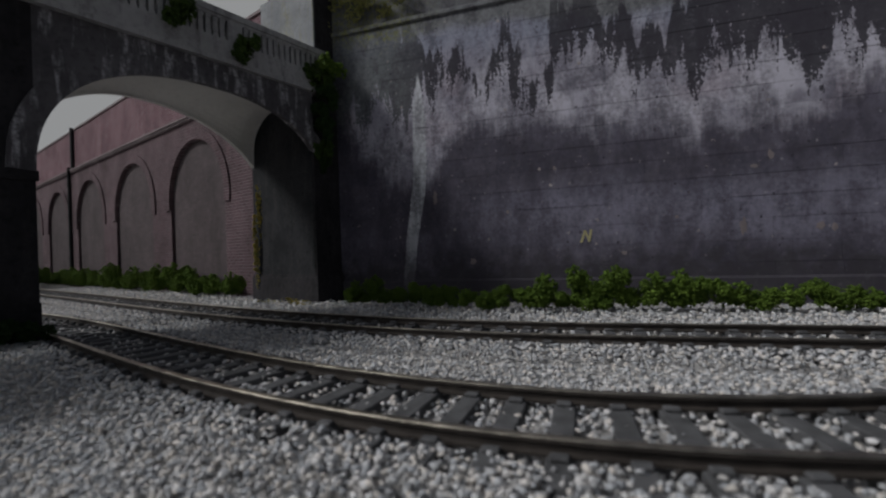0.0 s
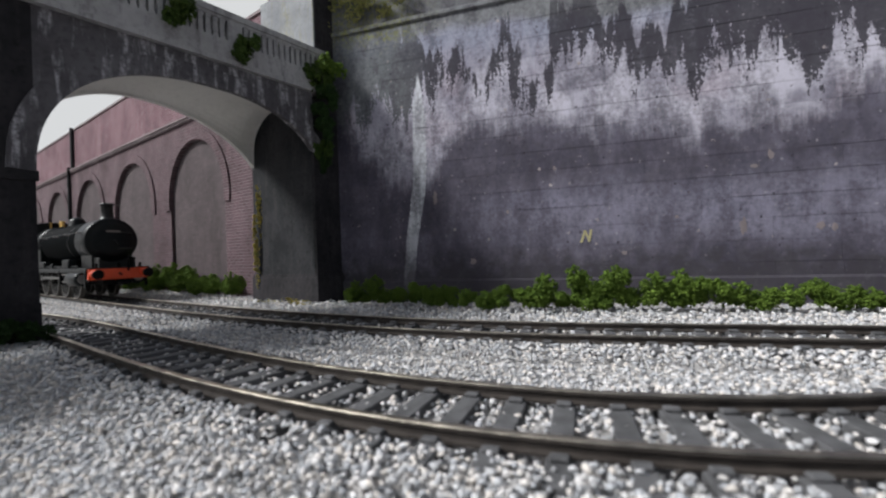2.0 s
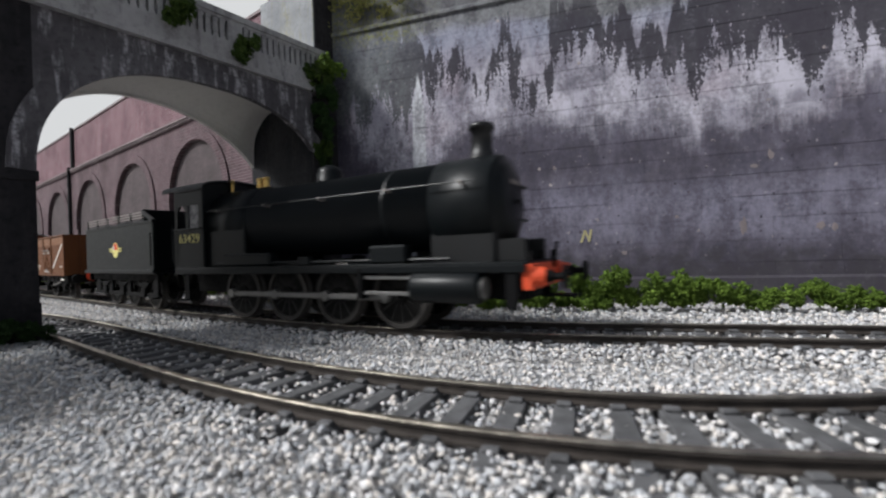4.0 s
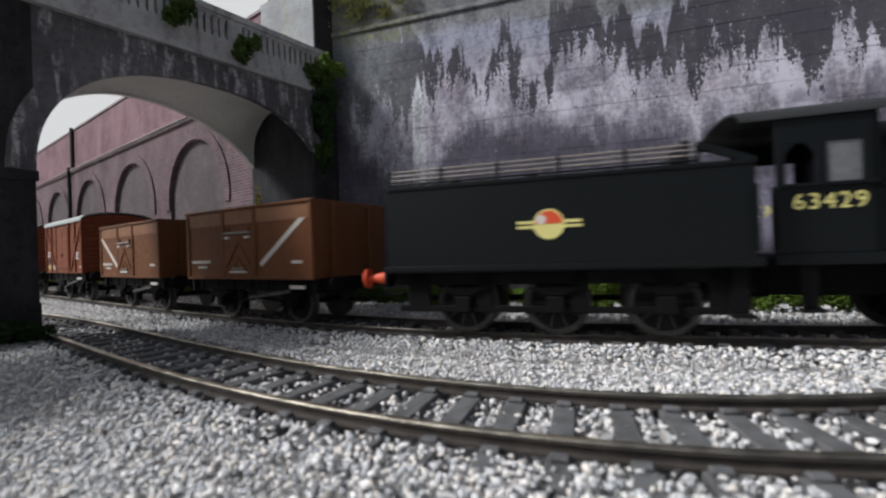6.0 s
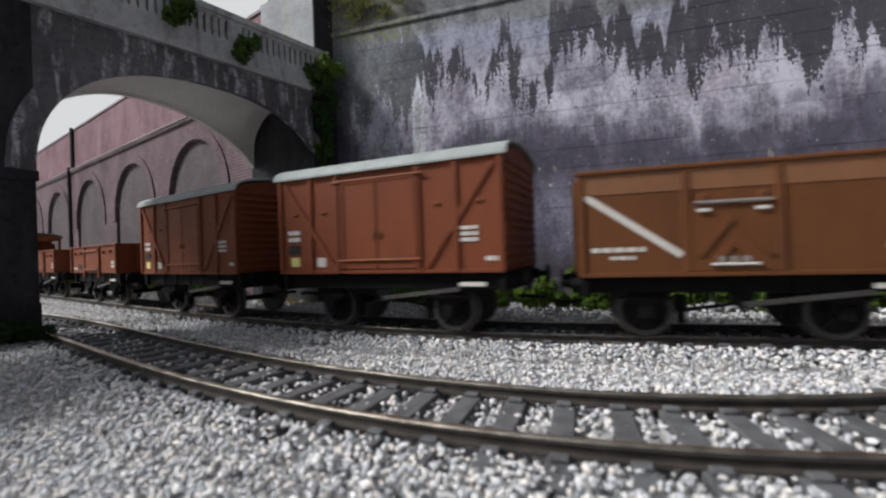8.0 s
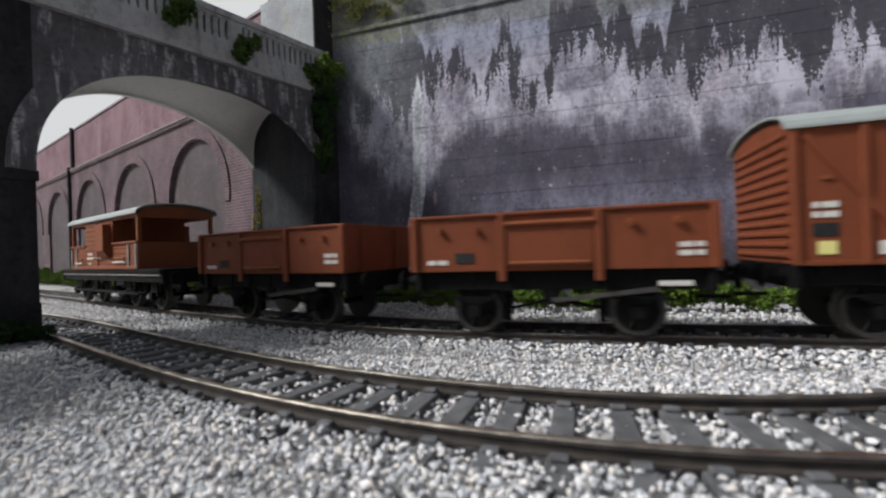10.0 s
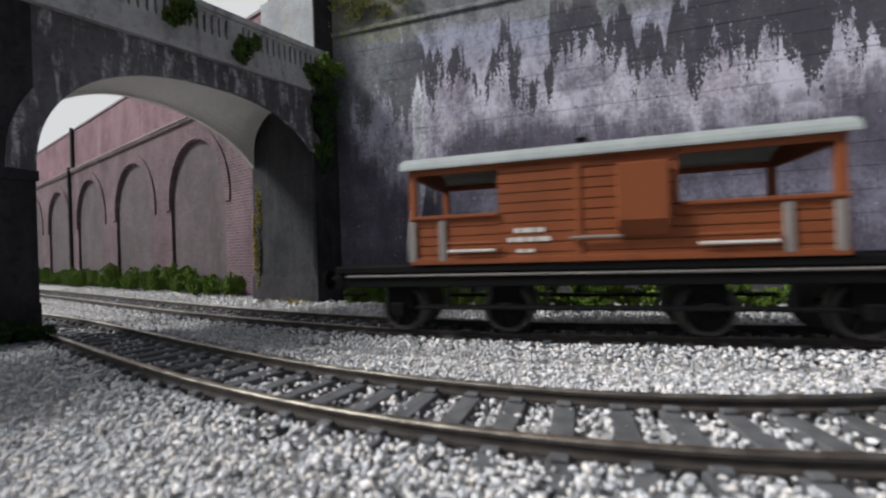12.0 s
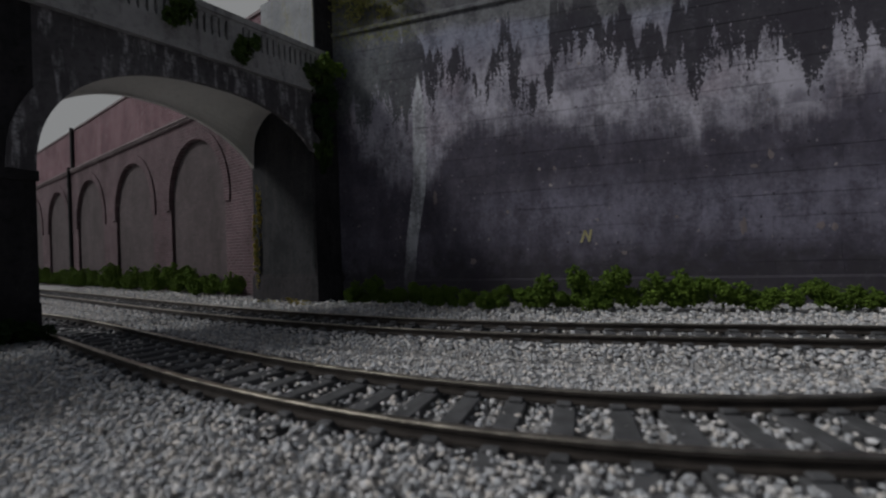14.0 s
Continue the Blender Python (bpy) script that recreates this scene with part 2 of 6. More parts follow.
def hexa(bm, eight, mat=0):
    """A block from eight corners: four below, four above, both counter-clockwise."""
    v = [bm.verts.new(p) for p in eight]
    for q in ((3, 2, 1, 0), (4, 5, 6, 7), (0, 1, 5, 4), (1, 2, 6, 5), (2, 3, 7, 6), (3, 0, 4, 7)):
        bm.faces.new([v[i] for i in q]).material_index = mat
    return v


def box(bm, x0, x1, y0, y1, z0, z1, bevel=0.0, mat=0):
    v = hexa(bm, [(x0, y0, z0), (x1, y0, z0), (x1, y1, z0), (x0, y1, z0), (x0, y0, z1), (x1, y0, z1), (x1, y1, z1), (x0, y1, z1)], mat)
    if bevel:
        es = list({e for q in v for e in q.link_edges})
        bmesh.ops.bevel(bm, geom=es, offset=bevel, segments=1, affect="EDGES", clamp_overlap=True)
    return bm


def rod(bm, a, b, r, seg=10, r2=None, mat=0):
    """A round bar from a to b."""
    a, b = Vector(a), Vector(b)
    q = (b - a).to_track_quat("Z", "Y").to_matrix()
    r2 = r if r2 is None else r2
    rings = [[bm.verts.new(p + q @ Vector((rr * math.cos(k * math.tau / seg), rr * math.sin(k * math.tau / seg), 0))) for k in range(seg)] for p, rr in ((a, r), (b, r2))]
    for k in range(seg):
        j = (k + 1) % seg
        bm.faces.new((rings[0][k], rings[0][j], rings[1][j], rings[1][k])).material_index = mat
    bm.faces.new(rings[0][::-1]).material_index = mat
    bm.faces.new(rings[1]).material_index = mat
    return bm


def bar(bm, a, b, w, d, n=(0, -1, 0)):
    """A flat strip from a to b, w wide, standing d proud along n."""
    a, b, n = Vector(a), Vector(b), Vector(n)
    s = (b - a).cross(n).normalized() * (w / 2)
    n = n.normalized() * d
    hexa(bm, [a - s, b - s, b + s, a + s, a - s + n, b - s + n, b + s + n, a + s + n])
    return bm


def lathe(bm, prof, seg=20, axis="x", at=(0, 0, 0), mat=0):
    """Turns a profile of (distance along the axis, radius) about an axis."""
    rings = []
    for h, r in prof:
        ring = []
        for k in range(seg):
            c, s = r * math.cos(k * math.tau / seg), r * math.sin(k * math.tau / seg)
            p = {"x": (h, c, s), "y": (s, h, c), "z": (c, s, h)}[axis]
            ring.append(bm.verts.new(Vector(p) + Vector(at)))
        rings.append(ring)
    for a, b in zip(rings, rings[1:]):
        for k in range(seg):
            j = (k + 1) % seg
            bm.faces.new((a[k], a[j], b[j], b[k])).material_index = mat
    bm.faces.new(rings[0][::-1]).material_index = mat
    bm.faces.new(rings[-1]).material_index = mat
    return bm


# ---- plan: the two tracks as gentle curves ----
TURN = 0.28899
FAR = (114.665, 0.0, 0.18535, 0.04226, 0.00344, -300.0, 8.0)
NEAR = (57.143, -0.007, 0.32332, 0.11531, 0.0109, -210.0, 105.0)


def on_track(q, s, off=0.0):
    """Plan point and heading at the parameter s, off millimetres to the wall's side."""
    c0, c1, c2, c3, c4, lo, hi = q
    k = min(max(s, lo), hi)
    v = c0 + c1 * k + c2 * k ** 2 / 100 + c3 * k ** 3 / 1e4 + c4 * k ** 4 / 1e6
    dv = c1 + 2 * c2 * k / 100 + 3 * c3 * k ** 2 / 1e4 + 4 * c4 * k ** 3 / 1e6
    v += dv * (s - k)
    n = math.hypot(1, dv)
    a, b = s - off * dv / n, v + off / n
    c, si = math.cos(TURN), math.sin(TURN)
    return Vector((a * c + b * si, -a * si + b * c)), math.atan2(dv, 1) - TURN


class Line:
    """A track measured along its length; zero lies before the camera."""

    def __init__(self, q, lo, hi):
        self.q = q
        self.s = np.arange(lo, hi, 1.0)
        p = np.array([on_track(q, s)[0][:] for s in self.s])
        self.a = np.concatenate([[0], np.cumsum(np.linalg.norm(np.diff(p, axis=0), axis=1))])
        self.a -= np.interp(0, self.s, self.a)

    def at(self, a, off=0.0):
        return on_track(self.q, float(np.interp(a, self.a, self.s)), off)

    def place(self, a, z=0.0):
        p, h = self.at(a)
        return Matrix.Translation((p.x * MM, p.y * MM, z * MM)) @ Matrix.Rotation(h, 4, "Z")


far_line, near_line = Line(FAR, -1900, 1300), Line(NEAR, -420, 420)

# ---- ground ----
bm = bmesh.new()
box(bm, -1500, 1050, -420, 1350, -18, 0.9)
tagged(finish("ground", bm, GRIT), "grey grit bed of the model railway", "ground", kind="structure")


def stones(name, label, spots, seed):
    """Many small angular chips as one mesh; spots: rows of x, y, z, size."""
    rng = np.random.default_rng(seed)
    t = bmesh.new()
    bmesh.ops.create_icosphere(t, subdivisions=1, radius=1.0)
    t.verts.ensure_lookup_table()
    v0 = np.array([v.co[:] for v in t.verts])
    f0 = np.array([[v.index for v in f.verts] for f in t.faces])
    t.free()
    n, k = len(spots), len(v0)
    v = np.repeat(v0[None], n, 0) * (1 + rng.uniform(-0.5, 0.35, (n, k, 1)))
    v *= rng.uniform(0.65, 1.25, (n, 1, 3))
    a = rng.uniform(0, math.tau, n)
    c, s = np.cos(a)[:, None], np.sin(a)[:, None]
    x, y = v[..., 0] * c - v[..., 1] * s, v[..., 0] * s + v[..., 1] * c
    v = np.stack([x, y, v[..., 2] * 0.75], -1) * spots[:, None, 3:4] + spots[:, None, :3]
    f = (f0[None] + (np.arange(n) * k)[:, None, None]).reshape(-1, 3)
    me = bpy.data.meshes.new(name)
    me.vertices.add(n * k)
    me.vertices.foreach_set("co", (v * MM).reshape(-1).astype(np.float32))
    me.loops.add(len(f) * 3)
    me.loops.foreach_set("vertex_index", f.reshape(-1).astype(np.int32))
    me.polygons.add(len(f))
    me.polygons.foreach_set("loop_start", np.arange(0, len(f) * 3, 3, dtype=np.int32))
    me.update(calc_edges=True)
    me.materials.append(BALLAST)
    return tagged(new(name, me), label, "ballast", kind="stuff")


def bed(rng, n, s0, s1, off0, off1, line, z0, z1, r0, r1):
    out = []
    for _ in range(n):
        a, o = rng.uniform(s0, s1), rng.uniform(off0, off1)
        p, _h = on_track(line, a, o)
        out.append((p.x, p.y, rng.uniform(z0, z1), rng.uniform(r0, r1)))
    return out


def ballast():
    rng = random.Random(5)
    rows = []
    # in front of the near track, between the tracks, along the wall
    for x0, x1, y0, y1, n in ((-110, 120, 22, 64, 32000), (-230, 160, 58, 150, 48000), (-420, 200, 120, 260, 24000)):
        for _ in range(n):
            x, y = rng.uniform(x0, x1), rng.uniform(y0, y1)
            rows.append((x, y, rng.uniform(0.8, 1.7), rng.uniform(0.27, 0.56)))
    keep = []
    cells = [(NEAR, near_line), (FAR, far_line)]
    centre = [np.array([on_track(q, s)[0][:] for s in np.arange(-480, 240, 2.0)]) for q, _l in cells]
    for r in rows:
        d = [float(np.min(np.hypot(c[:, 0] - r[0], c[:, 1] - r[1]))) for c in centre]
        if min(d) < 17.0:
            continue
        keep.append((r[0], r[1], r[2] + (1.3 if 17 <= min(d) < 24 else 0.0) * rng.random(), r[3]))
    for q, s0, s1 in ((NEAR, -300, 190), (FAR, -460, 210)):
        keep += bed(rng, 17000, s0, s1, -18, 18, q, 1.0, 2.4, 0.34, 0.62)
        keep += bed(rng, 6500, s0, s1, -19, -10.6, q, 1.9, 3.0, 0.34, 0.62)
        keep += bed(rng, 5500, s0, s1, 10.6, 19, q, 1.7, 2.8, 0.34, 0.62)
    stones("ballast", "pale grey granite chip ballast round the tracks", np.array(keep), 3)
    bank = bed(rng, 7000, -460, 200, 24, 52, FAR, 0.9, 2.8, 0.4, 0.85)
    stones("ballast", "pale grey granite chips banked along the wall foot", np.array(bank), 4)


ballast()


# ---- tracks ----
def rail_mesh(line, off, a0, a1, step):
    prof = [(-1.0, 2.5), (-1.0, 2.8), (-0.35, 3.0), (-0.35, 3.7), (-0.62, 3.9), (-0.62, 4.38), (-0.45, 4.5),
            (0.45, 4.5), (0.62, 4.38), (0.62, 3.9), (0.35, 3.7), (0.35, 3.0), (1.0, 2.8), (1.0, 2.5)]
    bm = bmesh.new()
    last = None
    for a in np.arange(a0, a1 + step, step):
        p, h = line.at(float(a), off)
        n = Vector((-math.sin(h), math.cos(h)))
        ring = [bm.verts.new((p.x + n.x * u, p.y + n.y * u, z)) for u, z in prof]
        if last:
            for k in range(len(prof)):
                j = (k + 1) % len(prof)
                fc = bm.faces.new((last[k], last[j], ring[j], ring[k]))
                fc.material_index = 1 if k in (5, 6, 7) else 0
        last = ring
    return bm


def sleeper_mesh():
    bm = bmesh.new()
    box(bm, -1.55, 1.55, -15, 15, 0.6, 2.7, 0.15)
    for y in (-8.25, 8.25):
        box(bm, -1.1, 1.1, y - 2.2, y - 0.9, 2.7, 3.35, 0.2)
        box(bm, -1.1, 1.1, y + 0.9, y + 2.2, 2.7, 3.35, 0.2)
    bmesh.ops.scale(bm, vec=(MM, MM, MM), verts=bm.verts)
    me = bpy.data.meshes.new("sleeper")
    bm.to_mesh(me)
    bm.free()
    me.materials.append(SLEEPER)
    return me


def track(label, line, a0, a1, p0, p1):
    t = hub("railway_track", label, "railway track", "model railway tracks")
    for off in (-8.25, 8.25):
        part("rail", rail_mesh(line, off, a0, a1, 5.0), [RAIL_SIDE, RAIL_HEAD], t, "brown rail with a worn bright head")
    me = sleeper_mesh()
    rng = random.Random(2)
    a = p0
    while a < p1:
        s = new("sleeper", me)
        s.parent = t
        s.matrix_world = line.place(a + rng.uniform(-0.3, 0.3), rng.uniform(-0.15, 0.1)) @ Matrix.Rotation(rng.uniform(-0.03, 0.03), 4, "Z")
        a += 7.3
    return t


track("curved model railway track with grey-black sleepers beside the bridge pier", near_line, -400, 400, -330, 190)
track("model railway track with rusty rails along the stained wall", far_line, -1620, 880, -560, 260)

# ---- retaining wall ----
WALL_FOOT, WALL_BEND = Vector((-55.0, 221.0)), 237.0
WALL_RUN, WALL_TURN = Vector((0.951, -0.309)), Vector((0.906, 0.423))


def wall_point(s, z, depth=0.0):
    """s millimetres along the wall's foot; it runs straight, then turns away past the bend."""
    k = min(s, WALL_BEND)
    p = WALL_FOOT + WALL_RUN * k + WALL_TURN * (s - k) + Vector((0.309, 0.951)) * depth
    return Vector((p.x, p.y, z))


def retaining_wall():
    bm = bmesh.new()
    ss = [-38.0, 0.0, 60.0, 120.0, 180.0, WALL_BEND, 300.0, 700.0]
    prof = [(0.0, -2), (0.0, 190), (14.0, 190), (14.0, -2)]
    last = None
    for s in ss:
        ring = [bm.verts.new(wall_point(s, z, d)) for d, z in prof]
        if last:
            for k in range(4):
                j = (k + 1) % 4
                bm.faces.new((last[k], last[j], ring[j], ring[k]))
        else:
            bm.faces.new(ring)
        last = ring
    bm.faces.new(last[::-1])
    bmesh.ops.recalc_face_normals(bm, faces=bm.faces)
    w = tagged(finish("wall_north", bm, STONE_JOINT), "tall soot-stained stone retaining wall with white lime runs", "wall", kind="structure")
    bm = bmesh.new()
    last = None
    for s in ss:
        ring = [bm.verts.new(wall_point(s, z, d)) for d, z in ((-0.5, 137.2), (-1.0, 137.8), (-1.0, 139.2), (-0.2, 139.9), (0.3, 139.9), (0.3, 137.2))]
        if last:
            for k in range(6):
                j = (k + 1) % 6
                bm.faces.new((last[k], last[j], ring[j], ring[k]))
        last = ring
    bmesh.ops.recalc_face_normals(bm, faces=bm.faces)
    part("coping", bm, STONE, w, "stone string course below the wall top")
    bm = bmesh.new()
    last = None
    for s in ss:
        ring = [bm.verts.new(wall_point(s, z, d)) for d, z in ((-1.3, -1.0), (-1.3, 11.0), (-0.6, 11.9), (0.3, 11.9), (0.3, -1.0))]
        if last:
            for k in range(5):
                j = (k + 1) % 5
                bm.faces.new((last[k], last[j], ring[j], ring[k]))
        last = ring
    bmesh.ops.recalc_face_normals(bm, faces=bm.faces)
    part("plinth", bm, STONE, w, "stone plinth along the wall foot")
    return w


wall_north = retaining_wall()

# ---- road bridge over the tracks ----
A0 = Vector((-124.0, 127.6))            # foot of the near pier, at the bridge's face
ACROSS = Vector((0.6114, 0.7913))       # from the near pier to the wall
BACK = Vector((-0.84, 0.543))           # through the bridge, along the tracks
DEEP = 50.0
SPAN, SPRING = 100.0, 54.0


def bp(u, w, z):
    p = A0 + ACROSS * u + BACK * w
    return Vector((p.x, p.y, z))


def arch_z(u):
    """Near face: the curve runs out against the abutment before it is upright."""
    k = (54.0 - u) / 52.0 if u < 54 else (u - 54.0) / 53.5
    return SPRING + 41.0 * max(0.0, 1 - k ** 2.35) ** (1 / 2.35)


def back_arch_z(u):
    k = (46.0 - u) / 44.0 if u < 46 else (u - 46.0) / 62.0
    return SPRING + 45.0 * math.sqrt(max(0.0, 1 - k * k))


def arch_us(n=48):
    return [2 + SPAN / 2 - SPAN / 2 * math.cos(math.pi * i / n) for i in range(n + 1)]


def block(bm, u0, u1, w0, w1, z0, z1):
    hexa(bm, [bp(u0, w0, z0), bp(u1, w0, z0), bp(u1, w1, z0), bp(u0, w1, z0), bp(u0, w0, z1), bp(u1, w0, z1), bp(u1, w1, z1), bp(u0, w1, z1)])


def bridge():
    b = hub("road_bridge", "weathered concrete arch bridge with balustrade over two tracks", "bridge", at=Matrix.Translation(bp(50, 20, 0) * MM))

    def add(name, bm, mat, label=""):
        bmesh.ops.recalc_face_normals(bm, faces=bm.faces)
        ob = part(name, bm, mat, b, label)
        ob.matrix_parent_inverse = b.matrix_world.inverted()
        return ob

    # two arched face sheets; between them the deck's flat underside
    us = arch_us()
    n = len(us)
    top = 105.0

    def sheet(name, w0, w1, mat, label, curve):
        bm = bmesh.new()
        g = [[[bm.verts.new(bp(u, w, z)) for z in (curve(u), top)] for u in us] for w in (w0, w1)]
        for k in range(n - 1):
            for q in g:
                bm.faces.new((q[k][0], q[k + 1][0], q[k + 1][1], q[k][1]))
            for e in (0, 1):
                bm.faces.new((g[0][k][e], g[1][k][e], g[1][k + 1][e], g[0][k + 1][e]))
        add(name, bm, mat, label)

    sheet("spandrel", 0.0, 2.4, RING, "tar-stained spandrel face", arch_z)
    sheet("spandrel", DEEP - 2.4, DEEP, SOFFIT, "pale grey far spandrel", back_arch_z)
    bm = bmesh.new()
    # level under the roadway, rounded down into the far face
    last = None
    for u in us:
        low = min(max(back_arch_z(u) + 0.6, 84.0), 103.0)
        prof = [(2.4, 104.8), (2.4, 103.6)] + [(20 + 27.4 * math.sin(a), low + (103.6 - low) * math.cos(a)) for a in (math.pi / 2 * i / 10 for i in range(11))] + [(47.4, 104.8)]
        ring = [bm.verts.new(bp(u, w, z)) for w, z in prof]
        if last:
            for k in range(len(prof)):
                j = (k + 1) % len(prof)
                bm.faces.new((last[k], last[j], ring[j], ring[k]))
        last = ring
    add("soffit", bm, SOFFIT, "smooth pale grey underside of the deck")
    # arch ring, a little proud of the face
    bm = bmesh.new()
    last = None
    for u in us:
        e = 0.4
        ua, ub = max(u - e, 2.0), min(u + e, SPAN + 2.0)
        t = Vector((ub - ua, arch_z(ub) - arch_z(ua))).normalized()
        zi = arch_z(u)
        o, zo = u - t.y * 6.5, zi + t.x * 6.5
        ring = [bm.verts.new(bp(a, w, z)) for a, w, z in ((u, 0.2, zi - 0.3), (u, -1.0, zi - 0.3), (o, -1.0, zo), (o, 0.2, zo))]
        if last:
            for k in range(4):
                j = (k + 1) % 4
                bm.faces.new((last[k], last[j], ring[j], ring[k]))
        last = ring
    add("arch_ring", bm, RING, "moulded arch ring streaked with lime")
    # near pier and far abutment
    # rear leg unseen; both kept slim so sunlight reaches under the arch
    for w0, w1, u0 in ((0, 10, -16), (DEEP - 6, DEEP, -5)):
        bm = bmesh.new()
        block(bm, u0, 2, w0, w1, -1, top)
        # near-black stone: the pier's shade is put into the colour
        add("pier", bm, ABUT, "stone pier, shade put into its dark colour")
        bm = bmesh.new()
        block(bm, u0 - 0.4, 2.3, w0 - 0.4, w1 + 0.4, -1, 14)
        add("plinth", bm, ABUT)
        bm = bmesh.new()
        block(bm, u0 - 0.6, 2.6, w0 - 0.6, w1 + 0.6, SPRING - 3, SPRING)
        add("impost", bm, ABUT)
    # unseen end pier, added under the deck's long outer end
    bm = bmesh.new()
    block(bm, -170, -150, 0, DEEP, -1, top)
    add("pier", bm, ABUT, "stone pier, shade put into its dark colour")
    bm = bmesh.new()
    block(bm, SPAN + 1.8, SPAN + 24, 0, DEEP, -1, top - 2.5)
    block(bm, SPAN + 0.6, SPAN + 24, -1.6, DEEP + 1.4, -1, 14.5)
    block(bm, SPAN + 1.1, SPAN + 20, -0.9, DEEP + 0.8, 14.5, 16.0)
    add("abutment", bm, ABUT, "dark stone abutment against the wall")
    # thin sheet added over the inner face, darker to dim its sun patch
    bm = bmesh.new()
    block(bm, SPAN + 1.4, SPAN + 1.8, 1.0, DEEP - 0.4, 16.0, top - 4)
    add("inner_face", bm, INNER_DARK, "added dark sheet on the inner face of the abutment")
    # deck, string course, parapet with balusters, at both faces
    # deck and parapets run on unseen past the pier to shade the ground
    bm = bmesh.new()
    block(bm, -170, SPAN + 22, 1, DEEP - 1, top, 109)
    add("deck", bm, PARAPET)
    for w0, w1 in ((-2.6, 4.0), (DEEP - 4.0, DEEP + 2.6)):
        bm = bmesh.new()
        block(bm, -170, SPAN + 12, w0, w1, 105.0, 107.0)
        block(bm, -170, SPAN + 12, w0 + 0.9, w1 - 0.9, 107.0, 109.4)
        add("string_course", bm, PARAPET, "projecting concrete string course")
        bm = bmesh.new()
        block(bm, -170, SPAN + 9, w0 + 0.9, w1 - 0.9, 123.0, 124.2)
        block(bm, -170, SPAN + 9, w0 + 0.3, w1 - 0.3, 124.2, 126.8)
        add("parapet_rail", bm, PARAPET, "concrete parapet top rail")
        bm = bmesh.new()
        block(bm, -170, SPAN + 9, w0 + 0.9, w1 - 0.9, 109.4, 115.0)
        add("parapet_base", bm, PARAPET, "solid lower part of the parapet")
        u = -44.0
        while u < SPAN + 6:
            bm = bmesh.new()
            if int((u + 44) / 52.0) != int((u + 41.2) / 52.0):
                block(bm, u, u + 6.0, w0 + 0.9, w1 - 0.9, 115.0, 123.0)
                add("parapet_post", bm, PARAPET)
                u += 7.0
                continue
            block(bm, u, u + 1.7, w0 + 1.5, w1 - 1.5, 115.0, 123.0)
            block(bm, u - 0.2, u + 1.9, w0 + 1.2, w1 - 1.2, 115.0, 116.2)
            block(bm, u - 0.2, u + 1.9, w0 + 1.2, w1 - 1.2, 121.8, 123.0)
            add("baluster", bm, PARAPET)
            u += 2.8
        # darker panel closing the gaps between the balusters
        bm = bmesh.new()
        block(bm, -170, SPAN + 6, w0 + 2.7, w1 - 2.7, 115.0, 123.0)
        add("parapet_panel", bm, RING, "dark panel behind the balusters")
    # tall end pillar by the wall; shaded side painted dark behind a grey face
    bm = bmesh.new()
    block(bm, SPAN + 6, SPAN + 30, 1.0, DEEP - 6, 102, 164)
    add("end_pillar", bm, ABUT, "tall end pillar by the wall, its shaded side painted dark")
    bm = bmesh.new()
    block(bm, SPAN + 5.4, SPAN + 6.0, 1.6, DEEP - 6.4, 112, 164)
    add("pillar_face", bm, PILLAR, "grey stone pillar face spotted with lichen")
    return b


bridge()

# ---- brick wall with blind arches beyond the bridge ----
BW0 = Vector((-156.16, 287.19))
BWD = Vector((0.8109, -0.5852))
BWN = Vector((-0.5852, -0.8109))        # towards the tracks


def wp(u, d, z):
    p = BW0 + BWD * u + BWN * d
    return Vector((p.x, p.y, z))


def wblock(bm, u0, u1, d0, d1, z0, z1):
    hexa(bm, [wp(u0, d0, z0), wp(u1, d0, z0), wp(u1, d1, z0), wp(u0, d1, z0), wp(u0, d0, z1), wp(u1, d0, z1), wp(u1, d1, z1), wp(u0, d1, z1)])


